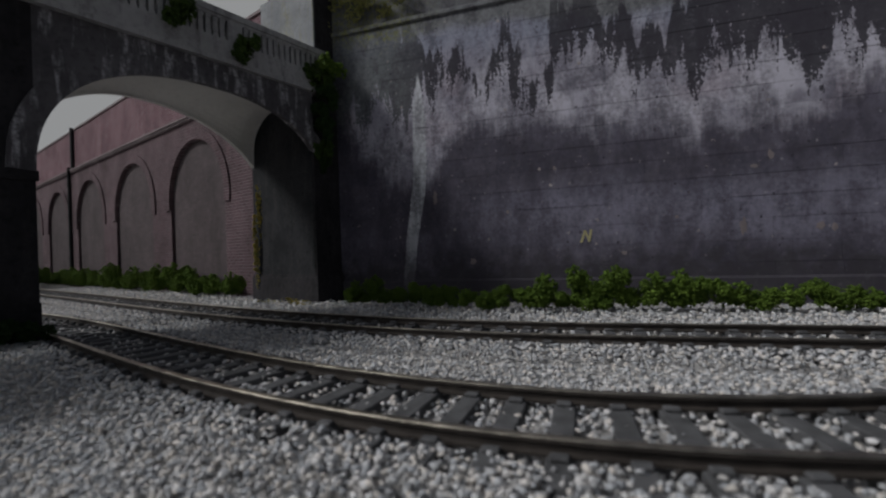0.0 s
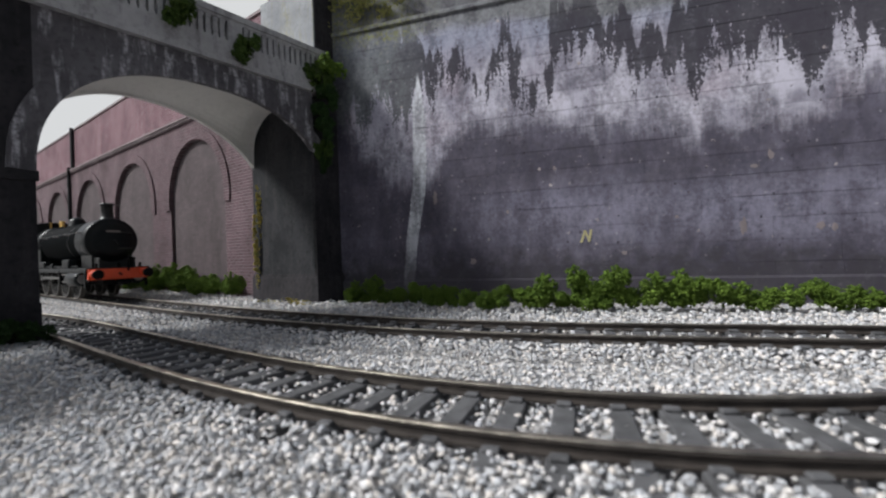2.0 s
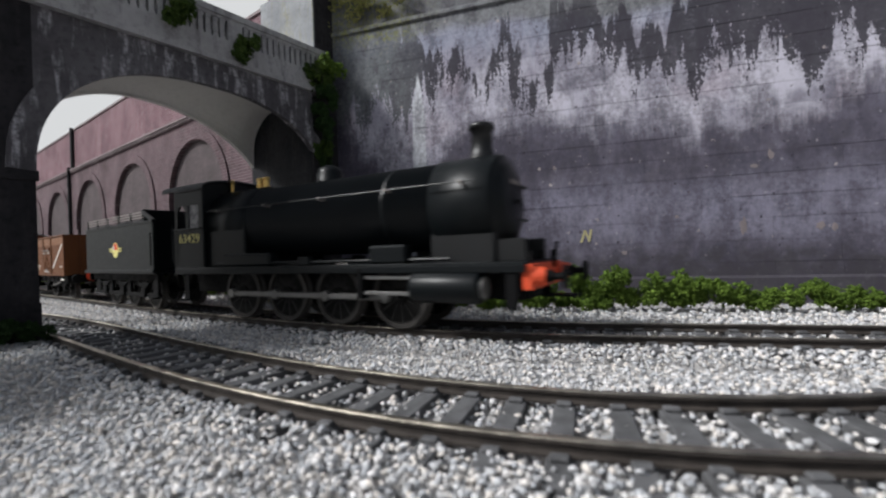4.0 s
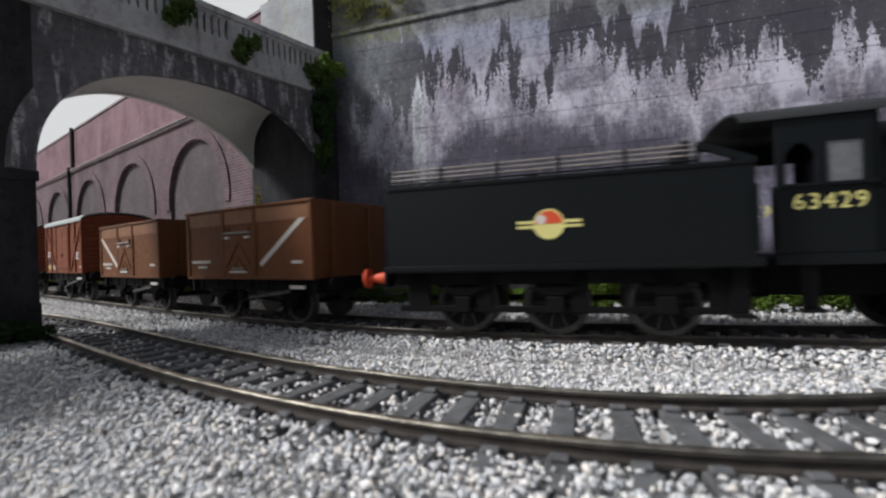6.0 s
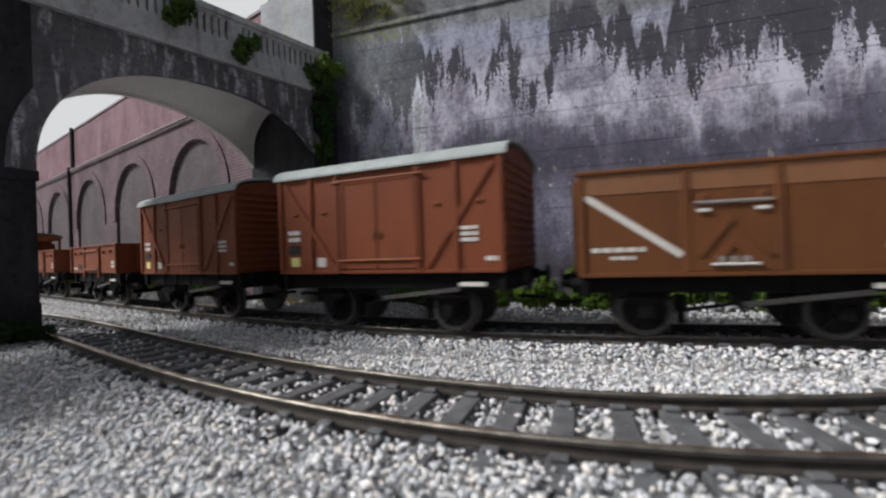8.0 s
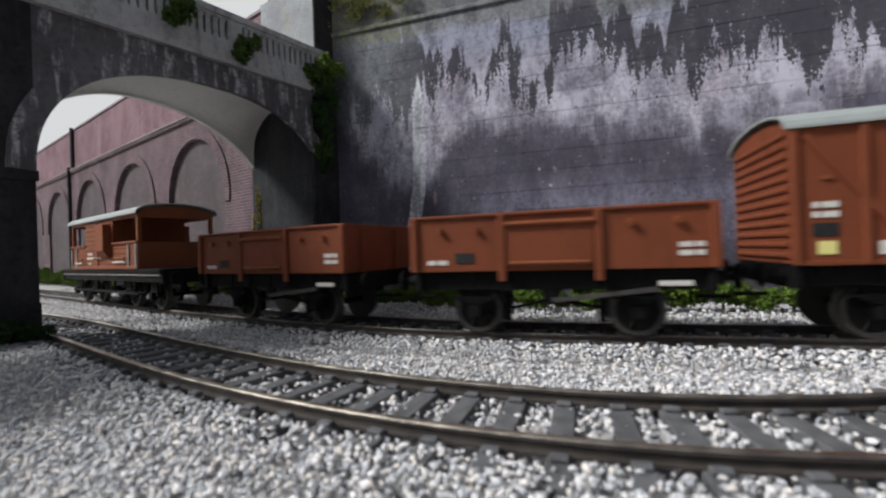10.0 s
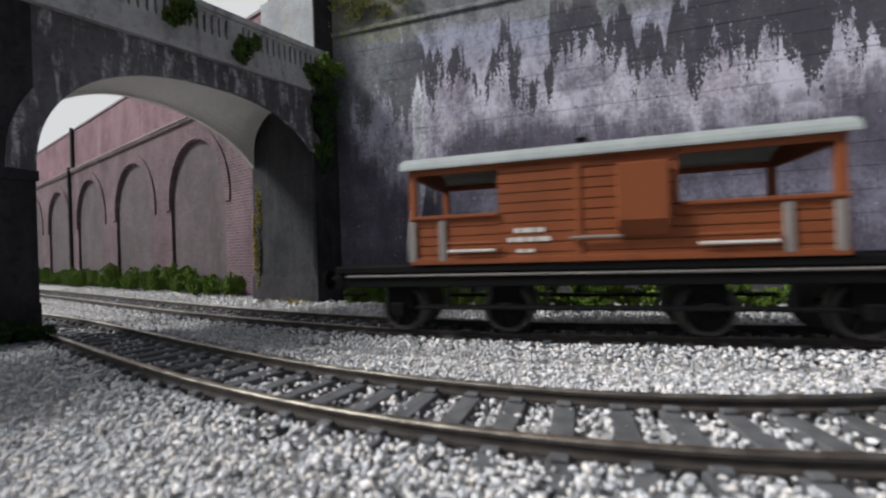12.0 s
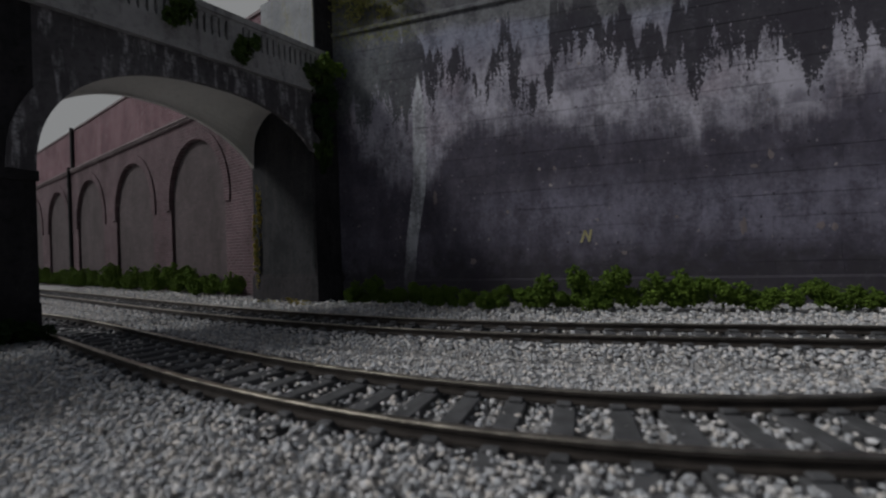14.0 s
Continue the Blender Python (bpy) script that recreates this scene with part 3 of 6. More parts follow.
def brick_wall():
    w_, r, spring, gap = 80.0, 40.0, 68.5, 114.0
    firsts = [-60.0 - gap * i for i in range(6)]
    u_end, u_start = 80.0, -760.0
    top = 123.5
    bm = bmesh.new()

    def front(u0, u1, z0a, z0b, z1):
        q = [wp(u0, 0, z0a), wp(u1, 0, z0b), wp(u1, 0, z1), wp(u0, 0, z1)]
        bm.faces.new([bm.verts.new(p) for p in q])

    cuts = []
    for f in firsts:
        cuts.append((f, f + w_))
    edge = u_end
    for a, b in cuts:
        front(b, edge, -1, -1, top)
        k = 18
        us = [a + r - r * math.cos(math.pi * i / k) for i in range(k + 1)]
        zs = [spring + r * math.sin(math.pi * i / k) for i in range(k + 1)]
        for i in range(k):
            front(us[i], us[i + 1], zs[i], zs[i + 1], top)
            q = [wp(us[i], 0, zs[i]), wp(us[i + 1], 0, zs[i + 1]), wp(us[i + 1], -4, zs[i + 1]), wp(us[i], -4, zs[i])]
            bm.faces.new([bm.verts.new(p) for p in q])
        for u in (a, b):
            bm.faces.new([bm.verts.new(p) for p in (wp(u, 0, -1), wp(u, 0, spring), wp(u, -4, spring), wp(u, -4, -1))])
        edge = a
    front(u_start, edge, -1, -1, top)
    wblock(bm, u_start, u_end, -12, -8, -1, top)
    bmesh.ops.remove_doubles(bm, verts=bm.verts, dist=0.01)
    bmesh.ops.recalc_face_normals(bm, faces=bm.faces)
    w = tagged(finish("wall_west", bm, BRICK_LOW), "purple-red brick wall with tall blind arches", "wall", kind="structure")
    for a, b in cuts:
        bm = bmesh.new()
        wblock(bm, a - 1, b + 1, -6, -2.0, -1, spring + r + 2)
        bmesh.ops.recalc_face_normals(bm, faces=bm.faces)
        part("arch_panel", bm, BRICK_PANEL, w, "grey-brown recessed arch panel")
        bm = bmesh.new()
        last = None
        k = 22
        for i in range(k + 1):
            t = math.radians(-8) + math.radians(196) * i / k
            ring = []
            for rr, d in ((r + 0.6, 0.0), (r + 0.6, 1.1), (r + 7.5, 1.1), (r + 7.5, 0.0)):
                ring.append(bm.verts.new(wp(a + r - rr * math.cos(t), d, spring + rr * math.sin(t))))
            if last:
                for q in range(4):
                    j = (q + 1) % 4
                    bm.faces.new((last[q], last[j], ring[j], ring[q]))
            else:
                bm.faces.new(ring)
            last = ring
        bm.faces.new(last[::-1])
        bmesh.ops.recalc_face_normals(bm, faces=bm.faces)
        part("arch_hood", bm, BRICK_LOW, w, "raised brick arch band")
    bm = bmesh.new()
    wblock(bm, u_start, u_end, -8, 1.8, 123.5, 125.2)
    wblock(bm, u_start, u_end, -8, 2.8, 125.2, 126.8)
    bmesh.ops.recalc_face_normals(bm, faces=bm.faces)
    part("string_course", bm, COPING, w, "projecting stone string course")
    bm = bmesh.new()
    wblock(bm, u_start, u_end, -10, -1.5, 126.8, 169.0)
    bmesh.ops.recalc_face_normals(bm, faces=bm.faces)
    part("upper_wall", bm, BRICK_HIGH, w, "paler pink brick upper wall")
    bm = bmesh.new()
    wblock(bm, u_start, u_end, -11, -0.5, 169.0, 170.7)
    bmesh.ops.recalc_face_normals(bm, faces=bm.faces)
    part("wall_cap", bm, COPING, w)
    p = hub("drainpipe", "black iron drainpipe down the brick wall", "drainpipe", at=Matrix.Translation(wp(-309, 2, 0) * MM))
    bm = bmesh.new()
    rod(bm, wp(-309, 1.6, 0), wp(-309, 1.6, 125), 1.5)
    rod(bm, wp(-300, 0.2, 126), wp(-300, 0.2, 172), 1.7)
    rod(bm, wp(-309, 1.6, 123), wp(-300, 3.4, 128), 1.5)
    ob = part("pipe", bm, IRON, p)
    ob.matrix_parent_inverse = p.matrix_world.inverted()
    for z in (30, 75, 110):
        bm = bmesh.new()
        rod(bm, wp(-309, 1.6, z), wp(-309, 1.6, z + 2.5), 2.2)
        wblock(bm, -312, -306, 0, 0.8, z + 0.4, z + 2.1)
        ob = part("bracket", bm, IRON, p)
        ob.matrix_parent_inverse = p.matrix_world.inverted()


brick_wall()


# ---- plants ----
def clump_mesh(name, seed, wide, tall, deep, clumps, leaves, mat, hang=False, tufts=5, fine=1.0):
    """A tuft of foam foliage: ragged little lumps and loose leaf flakes."""
    rng = random.Random(seed)
    bm = bmesh.new()
    heads = []
    for i in range(tufts):
        up = rng.uniform(0.35, 0.8) if tufts == 5 else (i + 0.5) / tufts
        side = rng.uniform(-0.42, 0.42) if not (tufts > 5 and wide > tall) else ((i * 7) % tufts + 0.5) / tufts - 0.5
        up = rng.uniform(0.1, 0.9) if tufts > 5 and wide > tall else up
        heads.append((side * wide, rng.uniform(-0.35, 0.35) * deep, up * tall, rng.uniform(0.28, 0.45) * (5 / tufts) ** 0.5))
    for i in range(clumps):
        hx, hy, hz, hr = rng.choice(heads)
        d = Vector((rng.gauss(0, 1), rng.gauss(0, 1), rng.gauss(0, 1))).normalized() * rng.random() ** 0.4
        p = Vector((hx + d.x * hr * wide * 0.55, hy + d.y * hr * deep * 0.8, hz + d.z * hr * tall * 0.7))
        if not hang:
            p.z = max(p.z, 0.6)
        r = rng.uniform(0.07, 0.15) * min(wide, tall, 14) * 0.6 * fine
        res = bmesh.ops.create_icosphere(bm, subdivisions=1, radius=r, matrix=Matrix.Translation(p))
        for v in res["verts"]:
            v.co = p + (v.co - p) * rng.uniform(0.6, 1.45)
        for _k in range(max(1, leaves // clumps)):
            q = Vector((rng.gauss(0, 1), rng.gauss(0, 1), rng.gauss(0, 1))).normalized()
            c = p + q * r * rng.uniform(0.85, 1.5)
            s = rng.uniform(0.2, 0.42)
            a = q.orthogonal().normalized() * s
            b = q.cross(a).normalized() * s * rng.uniform(0.5, 1.0)
            bm.faces.new([bm.verts.new(c + a), bm.verts.new(c + b + q * s * 0.5), bm.verts.new(c - a), bm.verts.new(c - b + q * s * 0.4)])
    bmesh.ops.scale(bm, vec=(MM, MM, MM), verts=bm.verts)
    me = bpy.data.meshes.new(name)
    bm.to_mesh(me)
    bm.free()
    me.materials.append(mat)
    return me


def plants():
    rng = random.Random(11)
    kinds = [clump_mesh("shrub", 20 + i, 15 + (i % 3), 12.5 + (i * 1.7) % 3.5, 10.5, 420, 6000, LEAF, fine=0.46) for i in range(5)]
    # along the retaining wall
    s, i = -112.0, 0
    while s < 255:
        p, h = on_track(FAR, s, 47.5 + rng.uniform(-2.5, 3.0) + (3.0 if s < -40 else 0.0))
        near = rng.uniform(0.7, 1.05) * (0.8 if s < -20 else (0.98 if s < 60 else 0.82))
        ob = new("shrub", kinds[i % 5])
        ob.matrix_world = Matrix.Translation((p.x * MM, p.y * MM, 1.2 * MM)) @ Matrix.Rotation(h + rng.uniform(-0.4, 0.4) + (math.pi if rng.random() < 0.5 else 0), 4, "Z") @ Matrix.Diagonal((near * 1.05, near, near * rng.uniform(0.75, 1.05), 1))
        tagged(ob, "bright green foam shrub at the foot of the stained wall", "shrub", "shrubs along the retaining wall")
        s += rng.uniform(4.2, 5.8)
        i += 1
    # along the brick wall
    u = 44.0
    while u > -560:
        g = rng.uniform(0.9, 1.3)
        p = wp(u, 9.0 + rng.uniform(-1.5, 2.5), 1.0)
        ob = new("shrub", kinds[i % 5])
        ob.matrix_world = Matrix.Translation(p * MM) @ Matrix.Rotation(rng.uniform(0, 6.28), 4, "Z") @ Matrix.Diagonal((g * 1.1, g, g * rng.uniform(0.85, 1.1), 1))
        tagged(ob, "low green foam shrub at the foot of the brick wall", "shrub", "shrubs along the brick wall")
        u -= rng.uniform(6, 9)
        i += 1
    # plants on the bridge
    tuft = clump_mesh("bridge_plant", 40, 9, 11, 9, 260, 2800, LEAF_MID, fine=0.8)
    for u, w, z, g, lab in ((66, -5.5, 102.5, 1.0, "green tuft growing on the bridge string course"), (40, -5.5, 108.5, 1.0, "green tuft growing on the bridge parapet")):
        ob = new("bridge_plant", tuft)
        ob.matrix_world = Matrix.Translation(bp(u, w, z) * MM) @ Matrix.Rotation(0.5 + u, 4, "Z") @ Matrix.Diagonal((g * 1.4, g * 1.2, g * 1.45, 1))
        tagged(ob, lab, "plant", "plants on the bridge")
    # ivy: round clumps one below the other; sunlit top painted bright, rest shade-dark
    ivy = hub("ivy", "ivy hanging in clumps down the bridge corner, darkened as in shade", "ivy", at=Matrix.Translation(bp(SPAN + 6, -5, 70) * MM))
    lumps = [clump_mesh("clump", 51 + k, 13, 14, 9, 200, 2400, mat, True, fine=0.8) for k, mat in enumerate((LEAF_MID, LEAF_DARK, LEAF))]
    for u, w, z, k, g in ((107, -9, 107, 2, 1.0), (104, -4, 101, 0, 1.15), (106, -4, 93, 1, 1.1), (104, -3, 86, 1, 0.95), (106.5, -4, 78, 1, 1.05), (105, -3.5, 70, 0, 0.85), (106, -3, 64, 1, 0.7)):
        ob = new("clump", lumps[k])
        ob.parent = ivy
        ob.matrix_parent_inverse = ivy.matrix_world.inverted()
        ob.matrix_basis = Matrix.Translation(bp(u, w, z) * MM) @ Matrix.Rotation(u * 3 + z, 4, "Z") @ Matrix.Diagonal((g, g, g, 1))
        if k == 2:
            ob["label"] = "green sprig at the top of the ivy, brightened as sunlit"
    moss = clump_mesh("moss", 61, 7.5, 46, 4.0, 320, 3200, LEAF_YELLOW, True, 9, 0.7)
    ob = new("moss", moss)
    ob.matrix_world = Matrix.Translation(bp(SPAN + 0.4, DEEP - 4.5, 15) * MM)
    tagged(ob, "yellow moss down the edge of the abutment", "moss")
    # pier foot
    for u, w, g in ((-6, -6, 0.75), (-1, -5, 0.6), (-13, -8, 0.8)):
        ob = new("shrub", kinds[2].copy())
        ob.data.materials[0] = LEAF_DARK
        ob.matrix_world = Matrix.Translation(bp(u, w, 1.0) * MM) @ Matrix.Diagonal((g, g, g * 0.8, 1))
        tagged(ob, "dark low shrub at the foot of the bridge pier", "shrub", "shrubs at the pier")
    # dry tufts and a pale stray wire at the abutment's foot and corner
    dry = clump_mesh("dry_grass", 81, 40, 3.2, 9, 150, 1500, LEAF_YELLOW, False, 12, 0.4)
    ob = new("dry_grass", dry)
    ob.matrix_world = Matrix.Translation(bp(SPAN - 4.5, 20, 0.9) * MM) @ Matrix.Rotation(-0.57, 4, "Z")
    tagged(ob, "dry yellow-brown tufts at the foot of the abutment", "grass")
    # foliage on the wall top
    top = clump_mesh("ivy", 71, 66, 40, 3.5, 1500, 16000, LEAF_OLIVE, False, 24, 0.4)
    p, h = wall_point(14, 0, -2), -0.314
    ob = new("ivy", top)
    ob.matrix_world = Matrix.Translation((p.x * MM, p.y * MM, 139.5 * MM)) @ Matrix.Rotation(h, 4, "Z")
    tagged(ob, "yellow-green ivy on the upper retaining wall", "ivy")


plants()

# ---- pale sky behind the brick wall ----
glow = bpy.data.materials.new("pale_sky")
glow.use_nodes = True
gt = glow.node_tree
gt.nodes.remove(gt.nodes["Principled BSDF"])
em = gt.nodes.new("ShaderNodeEmission")
em.inputs["Color"].default_value, em.inputs["Strength"].default_value = (1.0, 0.985, 0.96, 1), 0.7
gt.links.new(em.outputs[0], gt.nodes["Material Output"].inputs["Surface"])
bm = bmesh.new()
hexa(bm, [wp(u, d, z) for z in (-1, 520) for u, d in ((-1300, -130), (260, -130), (260, -134), (-1300, -134))])
bmesh.ops.recalc_face_normals(bm, faces=bm.faces)
tagged(finish("backdrop", bm, glow), "plain pale overcast sky backdrop", "sky", kind="structure")

# ---- rolling stock ----
# Each vehicle stands on the rail tops at its own z = 0, runs towards +x and shows the camera its -y side.
BAUXITE = paint("brown_bauxite_paint", (0.126, 0.048, 0.018), (0.082, 0.033, 0.014), 0.55, spec=0.18)
BAUXITE_RED = paint("red_bauxite_paint", (0.162, 0.045, 0.019), (0.105, 0.031, 0.014), 0.55, spec=0.18)
BAUXITE_WARM = paint("orange_bauxite_paint", (0.205, 0.062, 0.024), (0.14, 0.044, 0.018), 0.55, spec=0.18)
FRAME_BLACK = paint("underframe_black", (0.005, 0.005, 0.0055), (0.007, 0.0066, 0.0062), 0.7, spec=0.1)
LOCO_BLACK = paint("satin_engine_black", (0.0048, 0.0064, 0.0074), (0.004, 0.005, 0.0058), 0.38, grime=0.3, spec=0.2, uneven=0.25)
SMOKEBOX = paint("matt_smokebox_black", (0.0065, 0.0070, 0.0078), (0.006, 0.006, 0.006), 0.40, spec=0.42, uneven=0.4)
ROOF_GREY = paint("pale_grey_roof", (0.30, 0.325, 0.315), (0.20, 0.215, 0.21), 0.6)
ROOF_DARK = paint("dirty_grey_roof", (0.30, 0.31, 0.31), (0.16, 0.16, 0.16), 0.6)
WHITE = paint("white_lettering", (0.56, 0.53, 0.49), (0.40, 0.36, 0.33), 0.6, grime=0.3)
YELLOW = paint("pale_yellow_lettering", (0.66, 0.60, 0.22), (0.5, 0.44, 0.16), 0.6, grime=0.2)
RED = paint("buffer_beam_red", (0.62, 0.075, 0.025), (0.45, 0.06, 0.02), 0.45, grime=0.3)
GREY_STEP = paint("grey_steel", (0.22, 0.195, 0.18), (0.14, 0.125, 0.115), 0.5)
BRASS = paint("polished_brass", (0.75, 0.50, 0.16), (0.55, 0.36, 0.11), 0.3, 0.9, grime=0.2)
WHEEL_STEEL = paint("wheel_tyre_steel", (0.075, 0.07, 0.066), (0.04, 0.037, 0.035), 0.5, 0.5)
WHEEL_DARK = paint("dark_wheel_disc", (0.008, 0.0076, 0.0072), (0.006, 0.006, 0.006), 0.7, spec=0.15)
ROD_STEEL = paint("grey_steel_rods", (0.27, 0.265, 0.26), (0.15, 0.145, 0.14), 0.38, 0.7)
BAUXITE_PALE = paint("paler_bauxite_paint", (0.20, 0.090, 0.042), (0.145, 0.064, 0.032), 0.55)
GREY_PANE = paint("opaque_grey_glazing", (0.13, 0.13, 0.14), (0.09, 0.09, 0.10), 0.25, spec=0.5)
COAL = paint("coal_black", (0.012, 0.012, 0.013), (0.02, 0.02, 0.02), 0.7)

CAB_ROOF = paint("dark_grey_cab_roof", (0.030, 0.032, 0.034), (0.018, 0.019, 0.02), 0.55, spec=0.25)

spoke_meshes = {}
ROD_DARK = paint("dull_black_spokes", (0.02, 0.019, 0.018), (0.012, 0.011, 0.011), 0.6)
rollers = []        # (wheelset, radius)
cranks = []         # (rod, radius of throw, rolling radius, rest place)


def bmx(fn):
    bm = bmesh.new()
    fn(bm)
    return bm


def wheelset(v, x, r, spokes=0, mat=WHEEL_DARK):
    ws = hub("wheelset", "", "")
    ws.parent = v
    ws.location = (x * MM, 0, r * MM)
    ax = bmesh.new()
    rod(ax, (0, -11, 0), (0, 11, 0), 0.9)
    part("axle", ax, WHEEL_DARK, ws)
    for side in (-1, 1):
        y = side * 8.4
        w = bmesh.new()
        o, i = y + side * 1.0, y - side * 1.2
        k = 28
        prof = [(i, r + 0.55), (i + side * 0.4, r + 0.55), (i + side * 0.7, r), (o, r - 0.1), (o, r * 0.82), (o - side * 0.5, r * 0.80), (o - side * 0.5, r * 0.80)]
        if spokes:
            # open rim with spokes and boss
            ringprof = [(i, r + 0.55), (i + side * 0.5, r + 0.55), (i + side * 0.8, r), (o, r - 0.1), (o, r * 0.84), (i, r * 0.84), (i, r + 0.55)]
            rings = []
            for h, rr in ringprof:
                rings.append([w.verts.new((rr * math.sin(q * math.tau / k), h, rr * math.cos(q * math.tau / k))) for q in range(k)])
            for a, b in zip(rings, rings[1:]):
                for q in range(k):
                    j = (q + 1) % k
                    w.faces.new((a[q], a[j], b[j], b[q]))
            tyre = part("tyre", w, WHEEL_STEEL, ws, "bright steel tyre")
            s = bmesh.new()
            lathe(s, [(y - 0.25, 2.0), (y - 0.25, r * 0.86), (y + 0.25, r * 0.86), (y + 0.25, 2.0)], 24, "y")
            key = (r, spokes)
            if key not in spoke_meshes:
                b = bmesh.new()
                rod(b, (0, 0, 1.6), (0, 0, r * 0.88), 0.48, 6)
                bmesh.ops.scale(b, vec=(MM, MM, MM), verts=b.verts)
                spoke_meshes[key] = bpy.data.meshes.new("spoke")
                b.to_mesh(spoke_meshes[key])
                b.free()
                spoke_meshes[key].materials.append(ROD_DARK)
            for q in range(spokes):
                sp = new("spoke", spoke_meshes[key])
                sp.parent = ws
                sp.matrix_local = Matrix.Translation((0, y * MM, 0)) @ Matrix.Rotation(q * math.tau / spokes, 4, "Y")
            lathe(s, [(y - 1.0, 2.2), (y + 1.0, 2.2)], 14, "y")
            if r > 8:
                hexa(s, [(-r * 0.62, y - 0.6, -r * 0.72), (r * 0.62, y - 0.6, -r * 0.72), (r * 0.62, y + 0.6, -r * 0.72), (-r * 0.62, y + 0.6, -r * 0.72),
                         (-r * 0.72, y - 0.6, -r * 0.42), (r * 0.72, y - 0.6, -r * 0.42), (r * 0.72, y + 0.6, -r * 0.42), (-r * 0.72, y + 0.6, -r * 0.42)])
            part("wheel_centre", s, mat, ws)
        else:
            lathe(w, prof, k, "y")
            part("tyre", w, WHEEL_STEEL, ws, "bright steel tyre")
            d = bmesh.new()
            lathe(d, [(o - side * 0.45, r * 0.80), (o - side * 0.25, r * 0.5), (o - side * 0.1, r * 0.3), (o + side * 0.5, r * 0.22)], 20, "y")
            for q in range(4):
                t = q * math.tau / 4
                rod(d, (r * 0.25 * math.sin(t), o - side * 0.2, r * 0.25 * math.cos(t)), (r * 0.78 * math.sin(t), o - side * 0.3, r * 0.78 * math.cos(t)), 0.5, 6)
            part("wheel_disc", d, mat, ws)
    rollers.append((ws, r))
    return ws


def buffers(v, x, z, y=11.5, length=5.5, mat=FRAME_BLACK):
    s = 1 if x > 0 else -1
    for q in (-1, 1):
        bm = bmesh.new()
        lathe(bm, [(x, 1.7), (x + s * length * 0.55, 1.35), (x + s * length * 0.55, 0.8), (x + s * length * 0.9, 0.8), (x + s * length * 0.9, 2.7), (x + s * length, 2.5)], 16, "x", (0, q * y, z))
        bmesh.ops.recalc_face_normals(bm, faces=bm.faces)
        part("buffer", bm, mat, v, "round buffer")
    bm = bmesh.new()
    box(bm, min(x, x + s * 7), max(x, x + s * 7), -1.6, 1.6, z - 5.6, z - 5.0, 0.2)
    rod(bm, (x + s * 6.5, -1.8, z - 5.3), (x + s * 6.5, 1.8, z - 5.3), 0.5, 8)
    rod(bm, (x, 0, z), (x + s * 2.5, 0, z - 0.5), 0.6, 8)
    part("coupling", bm, FRAME_BLACK, v, "dark hook coupling")


